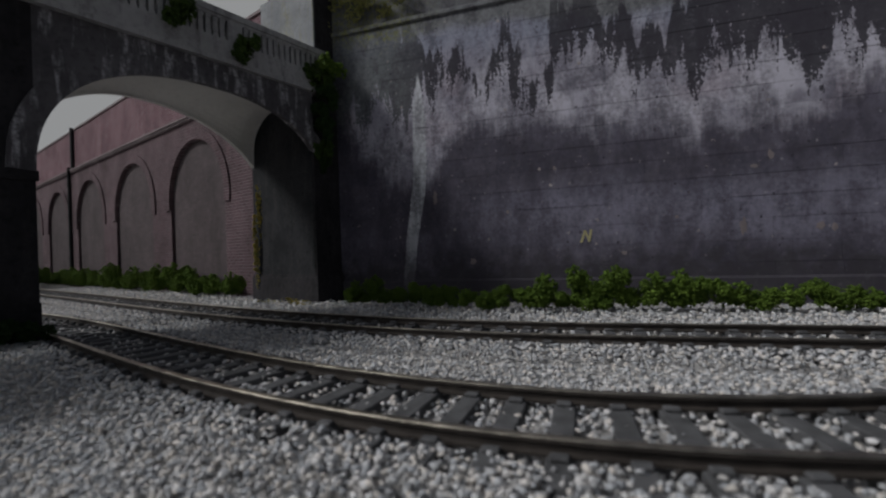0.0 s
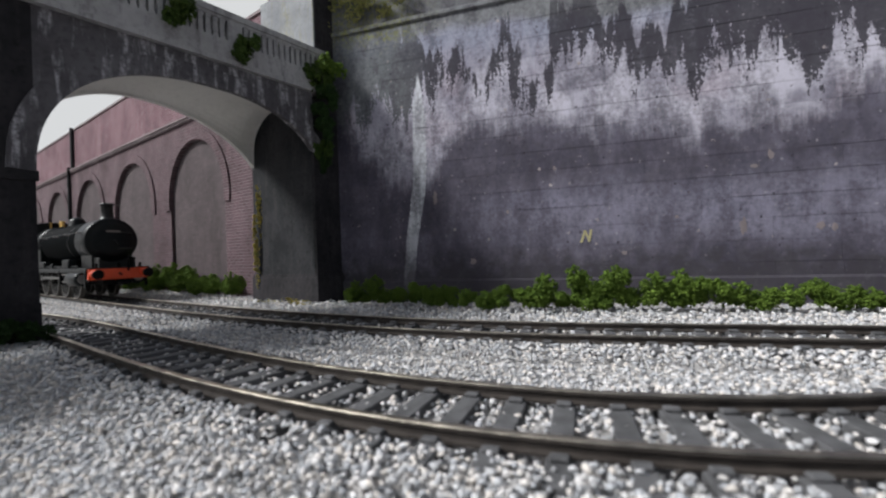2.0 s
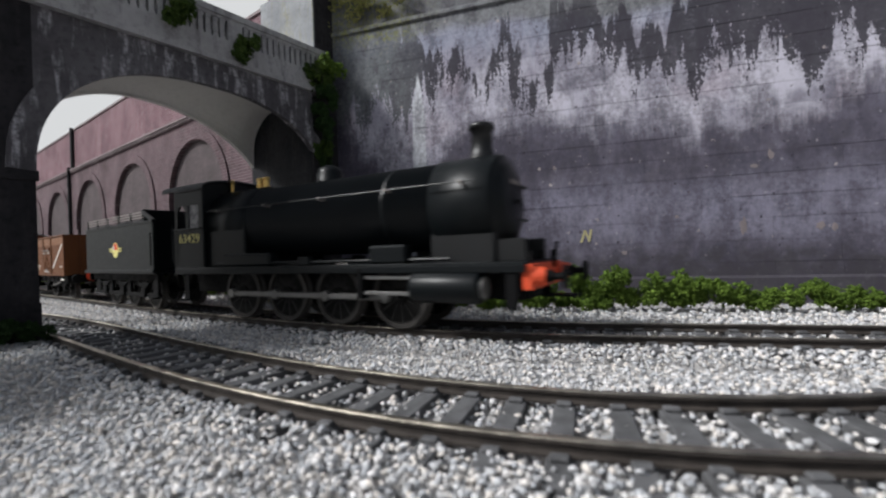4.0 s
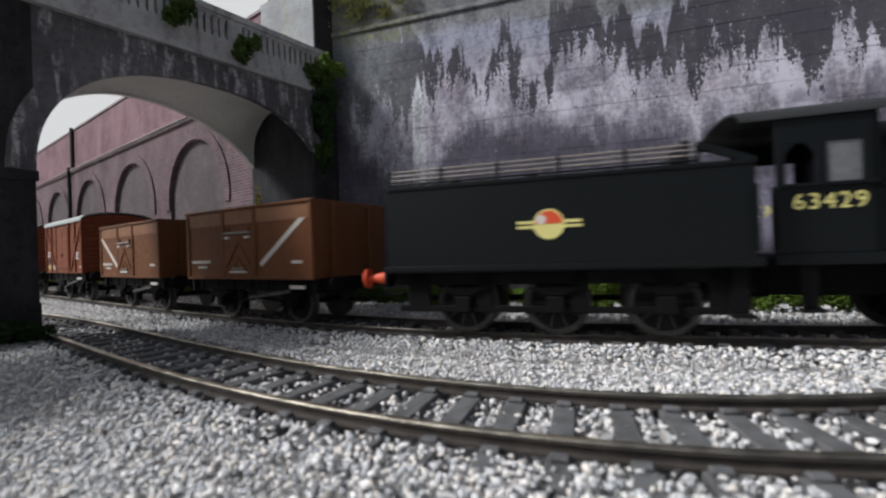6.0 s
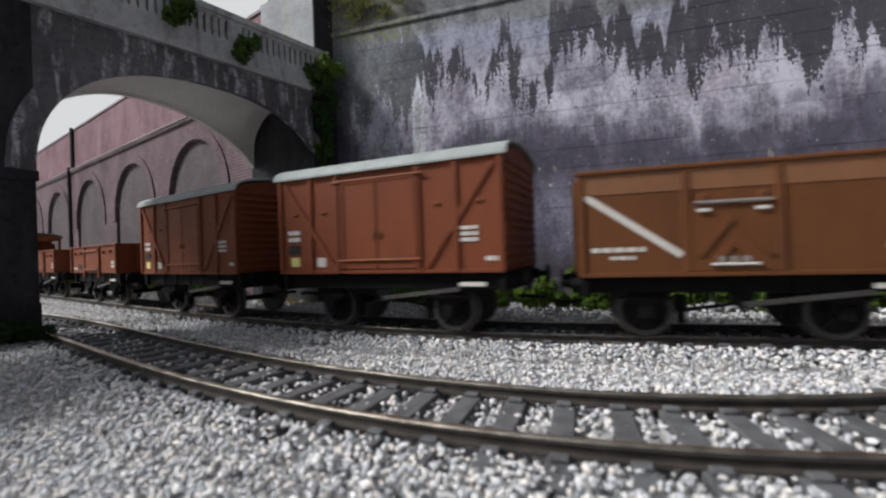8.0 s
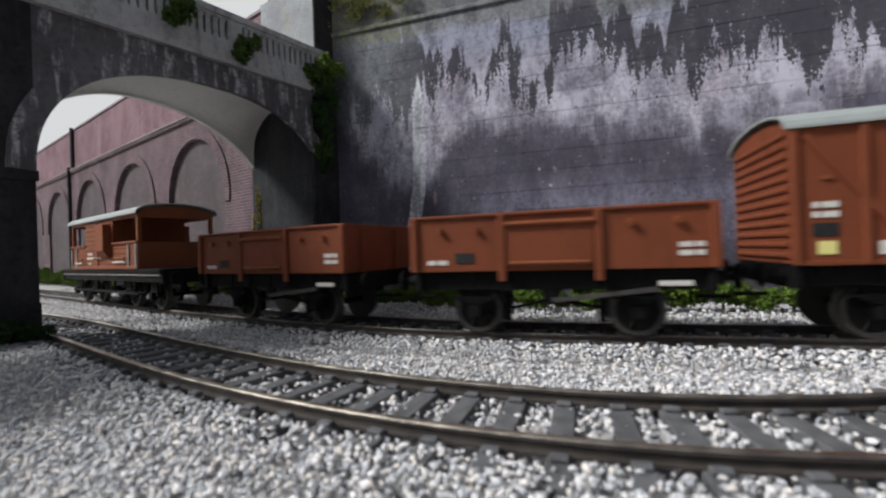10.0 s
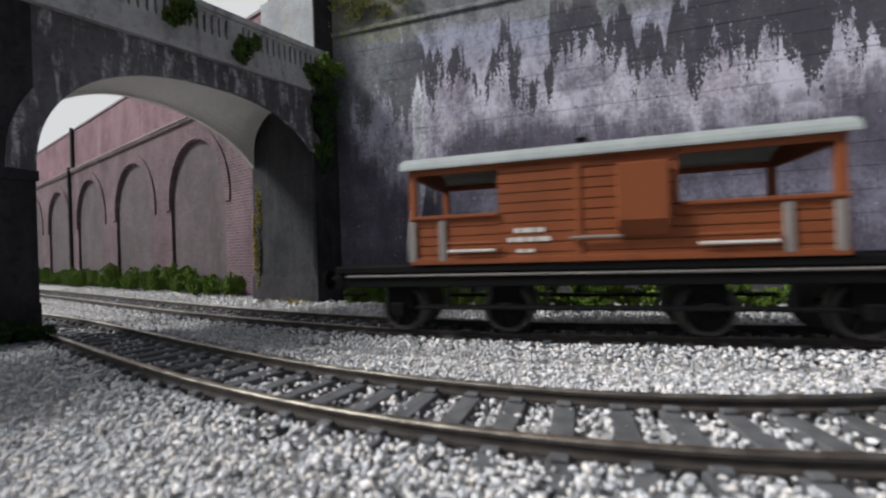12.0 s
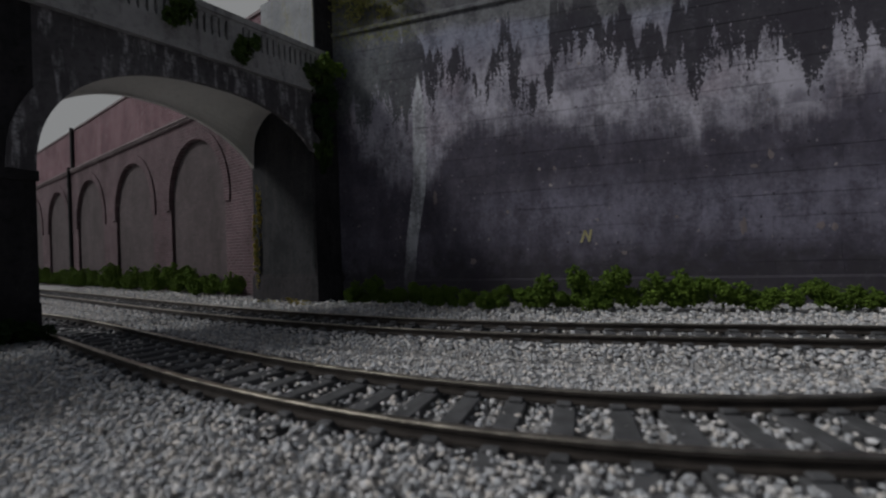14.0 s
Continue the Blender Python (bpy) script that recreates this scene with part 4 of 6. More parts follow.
def underframe(v, L, z0, z1, base, lever=True):
    """Solebars, headstocks, axleguards with springs, brake gear and wheels."""
    for y in (-13.2, 13.2):
        bm = bmesh.new()
        box(bm, -L / 2, L / 2, y - 0.6, y + 0.6, z0, z1, 0.15)
        for x in np.linspace(-L / 2 + 4, L / 2 - 4, 7):
            box(bm, x - 0.4, x + 0.4, y - 0.9, y + 0.9, z0, z1)
        part("solebar", bm, FRAME_BLACK, v)
    for x in (-L / 2, L / 2):
        part("headstock", box(bmesh.new(), x - 0.9, x + 0.9, -15, 15, z0 - 0.4, z1 + 0.2, 0.2), FRAME_BLACK, v)
        buffers(v, x, (z0 + z1) / 2)
    part("floor", box(bmesh.new(), -L / 2, L / 2, -13, 13, z1 - 1.2, z1), FRAME_BLACK, v)
    r = 6.0
    for x in (-base / 2, base / 2):
        wheelset(v, x, r)
        for s in (-1, 1):
            y = s * 12.3
            bm = bmesh.new()
            hexa(bm, [(x - 1.6, y - 0.4, r - 1.6), (x + 1.6, y - 0.4, r - 1.6), (x + 1.6, y + 0.4, r - 1.6), (x - 1.6, y + 0.4, r - 1.6),
                      (x - 4.4, y - 0.4, z0 + 0.2), (x + 4.4, y - 0.4, z0 + 0.2), (x + 4.4, y + 0.4, z0 + 0.2), (x - 4.4, y + 0.4, z0 + 0.2)])
            part("axleguard", bm, FRAME_BLACK, v)
            bm = bmesh.new()
            box(bm, x - 1.5, x + 1.5, y + s * 0.3 - 0.9, y + s * 0.3 + 0.9, r - 1.5, r + 1.6, 0.3)
            part("axlebox", bm, FRAME_BLACK, v)
            bm = bmesh.new()
            for k, w in enumerate((2.6, 4.2, 5.8)):
                box(bm, x - w, x + w, y + s * 0.5 - 0.7, y + s * 0.5 + 0.7, r + 1.8 + k * 0.62, r + 2.3 + k * 0.62)
            part("leaf_spring", bm, FRAME_BLACK, v)
    if lever:
        bm = bmesh.new()
        bar(bm, (0, -14.0, z0 - 2.4), (L * 0.34, -15.0, z0 + 0.2), 1.0, 0.5)
        part("brake_lever", bm, WHEEL_STEEL, v, "long dark steel brake lever")
        bm = bmesh.new()
        bar(bm, (L * 0.34, -15.0, z0 + 1.4), (L * 0.44, -15.0, z0 + 1.4), 1.0, 0.5)
        part("lever_grip", bm, WHITE, v, "white lever end")
        for x in (-base / 2 + 7.4, base / 2 - 7.4):
            bm = bmesh.new()
            box(bm, x - 0.9, x + 0.9, -9.6, -7.4, r - 3.0, r + 3.4, 0.3)
            part("brake_shoe", bm, FRAME_BLACK, v)
        bm = bmesh.new()
        bar(bm, (-base / 2 + 7, -9.5, r), (0, -11.5, z0 - 2.4), 0.8, 0.5)
        bar(bm, (base / 2 - 7, -9.5, r + 0.5), (0, -11.5, z0 - 2.4), 0.8, 0.5)
        hexa(bm, [(-1, -13.6, z0 - 3.4), (1, -13.6, z0 - 3.4), (1, -13.0, z0 - 3.4), (-1, -13.0, z0 - 3.4), (-2.6, -13.6, z0 + 0.4), (2.6, -13.6, z0 + 0.4), (2.6, -13.0, z0 + 0.4), (-2.6, -13.0, z0 + 0.4)])
        part("brake_gear", bm, FRAME_BLACK, v)


def words(v, x0, x1, z, h, y=-16.1, rows=1, mat=WHITE, label="white stencilled lettering"):
    """Writing too small to read: plain bars."""
    for k in range(rows):
        bm = bmesh.new()
        x = x0
        rng = random.Random(int(x0 * 7 + z))
        while x < x1 - 0.5:
            w = min(rng.uniform(1.0, 3.2), x1 - x)
            box(bm, x, x + w, y - 0.08, y + 0.1, z - k * h * 1.6, z - k * h * 1.6 + h)
            x += w + 0.45
        part("lettering", bm, mat, v, label)


def mineral_wagon(stripe):
    L, z0, z1, w = 64.0, 14.2, 37.4, 16.0
    v = hub("mineral_wagon", "brown steel mineral wagon, white diagonal stripe at its " + ("front" if stripe > 0 else "rear"), "goods wagon", "goods wagons of the train")
    underframe(v, L - 2, 10.3, 14.2, 36)
    x0, x1 = -L / 2, L / 2
    for s, nm in ((-1, "side_panel"), (1, "side_panel")):
        y = s * w
        bm = bmesh.new()
        box(bm, x0, x1, min(y, y - s * 0.8), max(y, y - s * 0.8), z0, z1 - 0.8, 0.12)
        part(nm, bm, BAUXITE, v)
        bm = bmesh.new()
        box(bm, x0 - 0.3, x1 + 0.3, y - 0.75, y + 0.75, z1 - 1.0, z1, 0.25)
        part("top_rail", bm, BAUXITE, v)
        bm = bmesh.new()
        box(bm, x0 - 0.1, x1 + 0.1, min(y, y + s * 0.5), max(y, y + s * 0.5), z0 - 0.2, z0 + 0.7, 0.1)
        part("bottom_rail", bm, BAUXITE, v)
        # paler brown band along the top of each side
        part("upper_band", box(bmesh.new(), x0 + 0.2, x1 - 0.2, min(y, y + s * 0.15), max(y, y + s * 0.15), z1 - 5.4, z1 - 1.0), BAUXITE_PALE, v, "paler band below the top rail")
        for x in (x0 + 0.6, -10.5, 6.0, x1 - 0.6):
            bm = bmesh.new()
            box(bm, x - 0.8, x + 0.8, min(y, y + s * 0.5), max(y, y + s * 0.5), z0 + 0.7, z1 - 1.0, 0.2)
            part("stanchion", bm, BAUXITE, v)
    for s in (-1, 1):
        x = s * L / 2
        bm = bmesh.new()
        box(bm, min(x, x - s * 0.8), max(x, x - s * 0.8), -w + 0.8, w - 0.8, z0, z1 - 0.1, 0.1)
        part("end_panel", bm, BAUXITE, v)
        for y in (-8, 8):
            part("end_stanchion", box(bmesh.new(), min(x, x + s * 0.9), max(x, x + s * 0.9), y - 1, y + 1, z0, z1 - 1, 0.2), BAUXITE, v)
    y = -w
    # side door with its hinge bars, braces and catches
    door = part("side_door", box(bmesh.new(), -9.6, 5.2, y - 0.45, y + 0.1, z0 + 0.8, z0 + 14.6, 0.15), BAUXITE, v)
    for a, b in (((-8.6, z0 + 4.0), (-2.2, z0 + 12.0)), ((-2.2, z0 + 12.0), (4.2, z0 + 4.0)), ((-5.6, z0 + 2.6), (-2.2, z0 + 6.6)), ((-2.2, z0 + 6.6), (1.4, z0 + 2.6))):
        part("door_brace", bar(bmesh.new(), (a[0], y - 0.4, a[1]), (b[0], y - 0.4, b[1]), 1.1, 0.45), BAUXITE, door)
    part("hinge_bar", rod(bmesh.new(), (-9.0, y - 0.8, z0 + 14.9), (4.6, y - 0.8, z0 + 14.9), 0.4, 8), GREY_STEP, door, "pale worn hinge bar")
    part("hinge_bar", rod(bmesh.new(), (-6.2, y - 0.8, z0 + 2.2), (2.2, y - 0.8, z0 + 2.2), 0.32, 8), WHITE, door, "white door stop bar")
    for x in (-7.4, 3.0):
        part("catch", box(bmesh.new(), x - 1.2, x + 1.2, y - 1.1, y - 0.3, z0 + 13.0, z0 + 13.7, 0.1), WHITE, door, "white door catch")
        part("hinge", box(bmesh.new(), x - 0.9, x + 0.9, y - 0.9, y - 0.2, z0 + 14.9, z0 + 16.8, 0.3), BAUXITE, door)
    for x in (-4.4, -2.2, 0.0):
        part("catch", box(bmesh.new(), x - 0.6, x + 0.6, y - 0.95, y - 0.3, z0 + 2.6, z0 + 3.8, 0.1), GREY_STEP, door)
    if stripe > 0:
        a, b = (8.6, z0 + 4.4), (x1 - 2.6, z1 - 4.2)
    else:
        a, b = (-11.5, z0 + 4.2), (x0 + 1.5, z1 - 5.5)
    part("stripe", bar(bmesh.new(), (a[0], y, a[1]), (b[0], y, b[1]), 1.5, 0.12), WHITE, v, "white diagonal end-door stripe")
    words(v, x0 + 2.6, x0 + 14, z0 + 5.2, 1.0)
    words(v, x0 + 6.5, x0 + 11.5, z0 + 3.5, 0.8)
    words(v, x1 - 9, x1 - 4.8, z0 + 4.6, 0.9)
    return v


def goods_van():
    L, z0, z1, w = 69.0, 16.0, 43.2, 15.6
    v = hub("goods_van", "red-brown ventilated goods van with plywood sides and grey roof", "goods van", "goods vans of the train")
    underframe(v, L - 2, 11.4, 16.0, 37)
    for s in (-1, 1):
        y = s * w
        part("side_panel", box(bmesh.new(), -L / 2, L / 2, min(y, y - s * 0.8), max(y, y - s * 0.8), z0, z1, 0.1), BAUXITE_RED, v)
        for x in (-28.5, -18, 17.5, 28.5):
            part("side_bolt", box(bmesh.new(), x - 0.9, x + 0.9, y - 0.5, y + 0.5, z0 + 16.5, z0 + 17.2, 0.1), BAUXITE_WARM, v)
        for x in (-L / 2 + 0.7, -22.5, -13.2, 12.2, 22.5, L / 2 - 0.7):
            part("stanchion", box(bmesh.new(), x - 0.7, x + 0.7, min(y, y + s * 0.7), max(y, y + s * 0.7), z0 - 0.3, z1 - 0.3, 0.15), BAUXITE_RED, v)
        for q in (-1, 1):
            part("diagonal_brace", bar(bmesh.new(), (q * 14.0, y, z0 + 1), (q * (L / 2 - 2.5), y, z1 - 1.5), 1.4, 0.6, (0, s, 0)), BAUXITE_RED, v)
        part("bottom_rail", box(bmesh.new(), -L / 2, L / 2, min(y, y + s * 0.4), max(y, y + s * 0.4), z0 - 0.4, z0 + 0.6, 0.1), BAUXITE_RED, v)
        # double doors
        for q in (-1, 1):
            d = part("door", box(bmesh.new(), min(0.15 * q, 12 * q), max(0.15 * q, 12 * q), y - 0.6, y + 0.6, z0 + 0.8, z1 - 3.2, 0.15), BAUXITE_RED, v)
            part("door_frame", box(bmesh.new(), min(q * 10.6, q * 11.8), max(q * 10.6, q * 11.8), y - 0.95, y + 0.95, z0 + 1, z1 - 3.4, 0.1), BAUXITE_RED, d)
            part("door_bolt", box(bmesh.new(), q * 1.0 - 0.5, q * 1.0 + 0.5, y - 1.1, y + 1.1, z0 + 9.0, z0 + 10.6, 0.15), BAUXITE, d)
        part("door_rail", rod(bmesh.new(), (-14, y + s * 0.9, z1 - 2.4), (14, y + s * 0.9, z1 - 2.4), 0.35, 8), BAUXITE_WARM, v, "door runner rail")
        part("door_rail", rod(bmesh.new(), (-13, y + s * 0.9, z0 + 3.2), (13, y + s * 0.9, z0 + 3.2), 0.35, 8), BAUXITE_WARM, v)
    # ends of pressed corrugated steel
    for s in (-1, 1):
        x = s * L / 2
        bm = bmesh.new()
        pts = [(-w + 0.3, z0), (w - 0.3, z0), (w - 0.3, z1)] + [(w * math.cos(t), z1 + 3.6 * math.sin(t)) for t in np.linspace(0.25, math.pi - 0.25, 9)] + [(-w + 0.3, z1)]
        f = [[bm.verts.new((xx, p[0], p[1])) for p in pts] for xx in (x - s * 0.6, x)]
        bm.faces.new(f[0])
        bm.faces.new(f[1][::-1])
        for k in range(len(pts)):
            j = (k + 1) % len(pts)
            bm.faces.new((f[0][k], f[0][j], f[1][j], f[1][k]))
        bmesh.ops.recalc_face_normals(bm, faces=bm.faces)
        part("end_panel", bm, BAUXITE_RED, v)
        for k in range(12):
            z = z0 + 1.6 + k * 2.25
            part("corrugation", rod(bmesh.new(), (x, -w + 0.8, z), (x, w - 0.8, z), 0.62, 8), BAUXITE_RED, v)
    # roof
    roof(v, L + 2.4, w + 1.0, z1 - 0.2, 4.6, ROOF_GREY)
    words(v, -L / 2 + 3.4, -L / 2 + 8.4, z0 + 11, 1.2, -w - 0.2, 2)
    part("label_plate", box(bmesh.new(), -L / 2 + 3.4, -L / 2 + 7.6, -w - 0.2, -w + 0.1, z0 + 5.4, z0 + 8.0), COAL, v, "black label plate")
    part("label_plate", box(bmesh.new(), -L / 2 + 4.2, -L / 2 + 7.2, -w - 0.25, -w + 0.1, z0 + 1.8, z0 + 4.4), YELLOW, v, "small yellow label")
    part("label_plate", box(bmesh.new(), -20.6, -17.6, -w - 0.2, -w + 0.1, z0 + 1.6, z0 + 4.2), WHITE, v, "small white label")
    words(v, 22.0, 28.0, z0 + 10, 0.9, -w - 0.2, 3)
    words(v, L / 2 - 4.6, L / 2 - 1.6, z0 + 2.4, 1.1, -w - 0.2)
    return v


def roof(v, L, half, z, rise, mat):
    bm = bmesh.new()
    n = 14
    rows = []
    for x in (-L / 2, L / 2):
        for d in (0, 0.55):
            rows.append([bm.verts.new((x, -half * math.cos(math.pi * k / n), z + d + rise * math.sin(math.pi * k / n) ** 0.9)) for k in range(n + 1)])
    a0, a1, b0, b1 = rows
    for k in range(n):
        bm.faces.new((a0[k], a0[k + 1], b0[k + 1], b0[k]))
        bm.faces.new((a1[k], b1[k], b1[k + 1], a1[k + 1]))
        bm.faces.new((a0[k], a1[k], a1[k + 1], a0[k + 1]))
        bm.faces.new((b0[k], b0[k + 1], b1[k + 1], b1[k]))
    for k in (0, n):
        bm.faces.new((a0[k], b0[k], b1[k], a1[k]))
    bmesh.ops.recalc_face_normals(bm, faces=bm.faces)
    return part("roof", bm, mat, v, "curved pale grey roof")


def low_wagon():
    L, z0, z1, w = 67.0, 15.8, 29.5, 15.8
    v = hub("open_wagon", "red-brown low-sided open steel wagon", "goods wagon", "goods wagons of the train")
    underframe(v, L - 2, 11.2, 15.8, 37)
    for s in (-1, 1):
        y = s * w
        part("side_panel", box(bmesh.new(), -L / 2, L / 2, min(y, y - s * 0.8), max(y, y - s * 0.8), z0, z1 - 0.5, 0.12), BAUXITE_RED, v)
        part("top_rail", box(bmesh.new(), -L / 2 - 0.2, L / 2 + 0.2, y - 0.7, y + 0.7, z1 - 0.8, z1, 0.2), BAUXITE_RED, v)
        for x in (-L / 2 + 0.6, -11.0, 10.4, L / 2 - 0.6):
            part("stanchion", box(bmesh.new(), x - 0.9, x + 0.9, min(y, y + s * 0.9), max(y, y + s * 0.9), z0 - (2.4 if abs(x) < 12 else 0), z1 - 0.4, 0.2), BAUXITE_RED, v)
        d = part("drop_door", box(bmesh.new(), -9.8, 9.2, min(y, y + s * 0.5), max(y, y + s * 0.5), z0 + 1.0, z1 - 2.4, 0.2), BAUXITE_RED, v)
        part("door_bar", rod(bmesh.new(), (-10.2, y + s * 0.9, z1 - 2.8), (9.6, y + s * 0.9, z1 - 2.8), 0.55, 8), BAUXITE_WARM, d)
        part("door_bar", rod(bmesh.new(), (-9.0, y + s * 0.8, z0 + 1.8), (8.4, y + s * 0.8, z0 + 1.8), 0.45, 8), BAUXITE_WARM, d)
        for x in (-26, -17, 17, 26):
            part("rope_ring", rod(bmesh.new(), (x, y, z1 - 3.6), (x, y + s * 1.2, z1 - 3.8), 0.8, 10), BAUXITE_WARM, v)
    for s in (-1, 1):
        x = s * L / 2
        part("end_panel", box(bmesh.new(), min(x, x - s * 0.8), max(x, x - s * 0.8), -w + 0.8, w - 0.8, z0, z1 - 0.1, 0.1), BAUXITE_RED, v)
        for y in (-8, 8):
            part("end_stanchion", box(bmesh.new(), min(x, x + s * 0.9), max(x, x + s * 0.9), y - 1, y + 1, z0, z1 - 1, 0.2), BAUXITE_RED, v)
    part("label_plate", box(bmesh.new(), -22.4, -17.8, -w - 0.2, -w + 0.1, z0 + 2.0, z0 + 4.4), COAL, v, "black label plate")
    words(v, -29.5, -24.0, z0 + 1.7, 1.1, -w - 0.15)
    words(v, L / 2 - 7.4, L / 2 - 2.6, z0 + 4.4, 1.1, -w - 0.15, 2)
    return v


def brake_van():
    L, w = 90.0, 15.6
    zp0, zp1, zw, zr = 12.6, 17.6, 29.0, 41.0
    v = hub("brake_van", "orange-brown planked goods brake van with open verandas", "brake van")
    P = 132.0
    part("platform", box(bmesh.new(), -P / 2, P / 2, -15.6, 15.6, zp1 - 2.0, zp1, 0.3), FRAME_BLACK, v, "black end platforms")
    for y in (-13.8, 13.8):
        part("solebar", box(bmesh.new(), -P / 2, P / 2, y - 0.8, y + 0.8, zp0 - 0.6, zp1 - 2.0, 0.2), FRAME_BLACK, v)
        part("footboard", box(bmesh.new(), -44, 44, y - 2.2, y + 2.2, 6.6, 7.3, 0.15), FRAME_BLACK, v, "long black footboard")
        for x in (-36, -12, 12, 36):
            part("footboard_bracket", bar(bmesh.new(), (x, y, 7.0), (x, y, zp0), 0.9, 0.6), FRAME_BLACK, v)
        part("rail_strip", rod(bmesh.new(), (-P / 2 + 2, y + math.copysign(1.2, y), zp1 - 2.6), (P / 2 - 2, y + math.copysign(1.2, y), zp1 - 2.6), 0.35, 8), GREY_STEP, v)
    for s in (-1, 1):
        part("headstock", box(bmesh.new(), s * P / 2 - 1, s * P / 2 + 1, -15, 15, zp0 - 1, zp1, 0.2), FRAME_BLACK, v)
        buffers(v, s * P / 2, 14.0)
    for x in (-50, -22, 22, 50):
        wheelset(v, x, 6.0)
        for s in (-1, 1):
            part("axlebox", box(bmesh.new(), x - 1.7, x + 1.7, s * 12.6 - 1, s * 12.6 + 1, 4.4, 7.8, 0.3), FRAME_BLACK, v)
            part("axleguard", box(bmesh.new(), x - 3.4, x + 3.4, s * 11.6 - 0.4, s * 11.6 + 0.4, 5.6, zp0, 0.2), FRAME_BLACK, v)
    xl, xc0, xc1, xr = -L / 2, -L / 2 + 22.5, -L / 2 + 61.0, L / 2
    n = 5
    for s in (-1, 1):
        y = s * w
        h = (zw - zp1) / n
        for k in range(n):
            for a, b in ((xl, xc0), (xc1, xr)):
                part("plank", box(bmesh.new(), a, b, min(y, y - s * 0.9), max(y, y - s * 0.9), zp1 + k * h + 0.12, zp1 + (k + 1) * h - 0.12, 0.1), BAUXITE_WARM, v)
        hc = (zr - zp1) / 10
        for k in range(10):
            part("plank", box(bmesh.new(), xc0, xc1, min(y, y - s * 0.9), max(y, y - s * 0.9), zp1 + k * hc + 0.12, zp1 + (k + 1) * hc - 0.12, 0.1), BAUXITE_WARM, v)
        part("side_backing", box(bmesh.new(), xl + 0.2, xr - 0.2, min(y - s * 0.9, y - s * 0.5), max(y - s * 0.9, y - s * 0.5), zp1, zw - 0.2), BAUXITE, v)
        part("side_backing", box(bmesh.new(), xc0 + 0.1, xc1 - 0.1, min(y - s * 1.0, y - s * 0.6), max(y - s * 1.0, y - s * 0.6), zp1, zr), BAUXITE, v)
        part("side_sill", box(bmesh.new(), xl, xr, min(y, y + s * 0.5), max(y, y + s * 0.5), zp1, zp1 + 1.5, 0.15), BAUXITE_WARM, v)
        part("waist_rail", box(bmesh.new(), xl, xc0, y - 0.8, y + 0.8, zw - 0.2, zw + 0.7, 0.15), BAUXITE_WARM, v)
        part("waist_rail", box(bmesh.new(), xc1, xr, y - 0.8, y + 0.8, zw - 0.2, zw + 0.7, 0.15), BAUXITE_WARM, v)
        part("cant_rail", box(bmesh.new(), xl, xr, min(y, y - s * 1.0), max(y, y - s * 1.0), zr - 1.2, zr + 0.4, 0.1), BAUXITE_WARM, v)
        for x in (xl + 0.9, xr - 0.9):
            part("corner_post", box(bmesh.new(), x - 0.9, x + 0.9, min(y, y - s * 1.6), max(y, y - s * 1.6), zw + 0.6, zr, 0.15), BAUXITE_WARM, v)
        for x in (xl + 8.5, xl + 0.8, xr - 10, xr - 1.6):
            part("door_post", box(bmesh.new(), x - 0.9, x + 0.9, min(y, y + s * 0.6), max(y, y + s * 0.6), zp1 + 0.8, zw - 0.6, 0.15), GREY_STEP, v, "grey-brown door post")
        part("rib", box(bmesh.new(), (xc0 + xc1) / 2 - 2, (xc0 + xc1) / 2 - 0.6, min(y, y + s * 0.4), max(y, y + s * 0.4), zp1 + 1, zr - 1, 0.1), BAUXITE_WARM, v)
        # lookout
        d = bmesh.new()
        x0, x1 = xc1 - 12.5, xc1 - 2.5
        yy = y + s * 3.2
        hexa(d, [(x0, min(y, y + s * 1.0), zw - 6), (x1, min(y, y + s * 1.0), zw - 6), (x1, max(y, y + s * 1.0), zw - 6), (x0, max(y, y + s * 1.0), zw - 6),
                 (x0, min(y, yy), zw - 3), (x1, min(y, yy), zw - 3), (x1, max(y, yy), zw - 3), (x0, max(y, yy), zw - 3)])
        box(d, x0, x1, min(y, yy), max(y, yy), zw - 3.0, zr - 2.6, 0.2)
        part("lookout", d, BAUXITE_WARM, v, "projecting side lookout box")
        # handrails
        for a, b in ((xl + 10, xc0 - 1), (xc1 + 3, xr - 12)):
            part("handrail", rod(bmesh.new(), (a, y + s * 1.2, zp1 + 3.2), (b, y + s * 1.2, zp1 + 3.2), 0.35, 8), WHITE, v, "white handrail")
            part("handrail", rod(bmesh.new(), (a, y + s * 1.2, zp1 + 5.0), (b, y + s * 1.2, zp1 + 5.0), 0.4, 8), BAUXITE_WARM, v)
        part("handrail", rod(bmesh.new(), (xc0 + 16, y + s * 1.1, zp1 + 5.4), (xc0 + 27, y + s * 1.1, zp1 + 5.4), 0.35, 8), GREY_STEP, v)
    for x in (xc0 + 0.5, xc1 - 0.5):
        part("cabin_end", box(bmesh.new(), x - 0.5, x + 0.5, -w + 1, w - 1, zp1, zr + 2.5), BAUXITE_WARM, v)
    for x in (xl + 0.5, xr - 0.5):
        part("veranda_end", box(bmesh.new(), x - 0.5, x + 0.5, -w + 0.9, w - 0.9, zp1, zw, 0.1), BAUXITE_WARM, v)
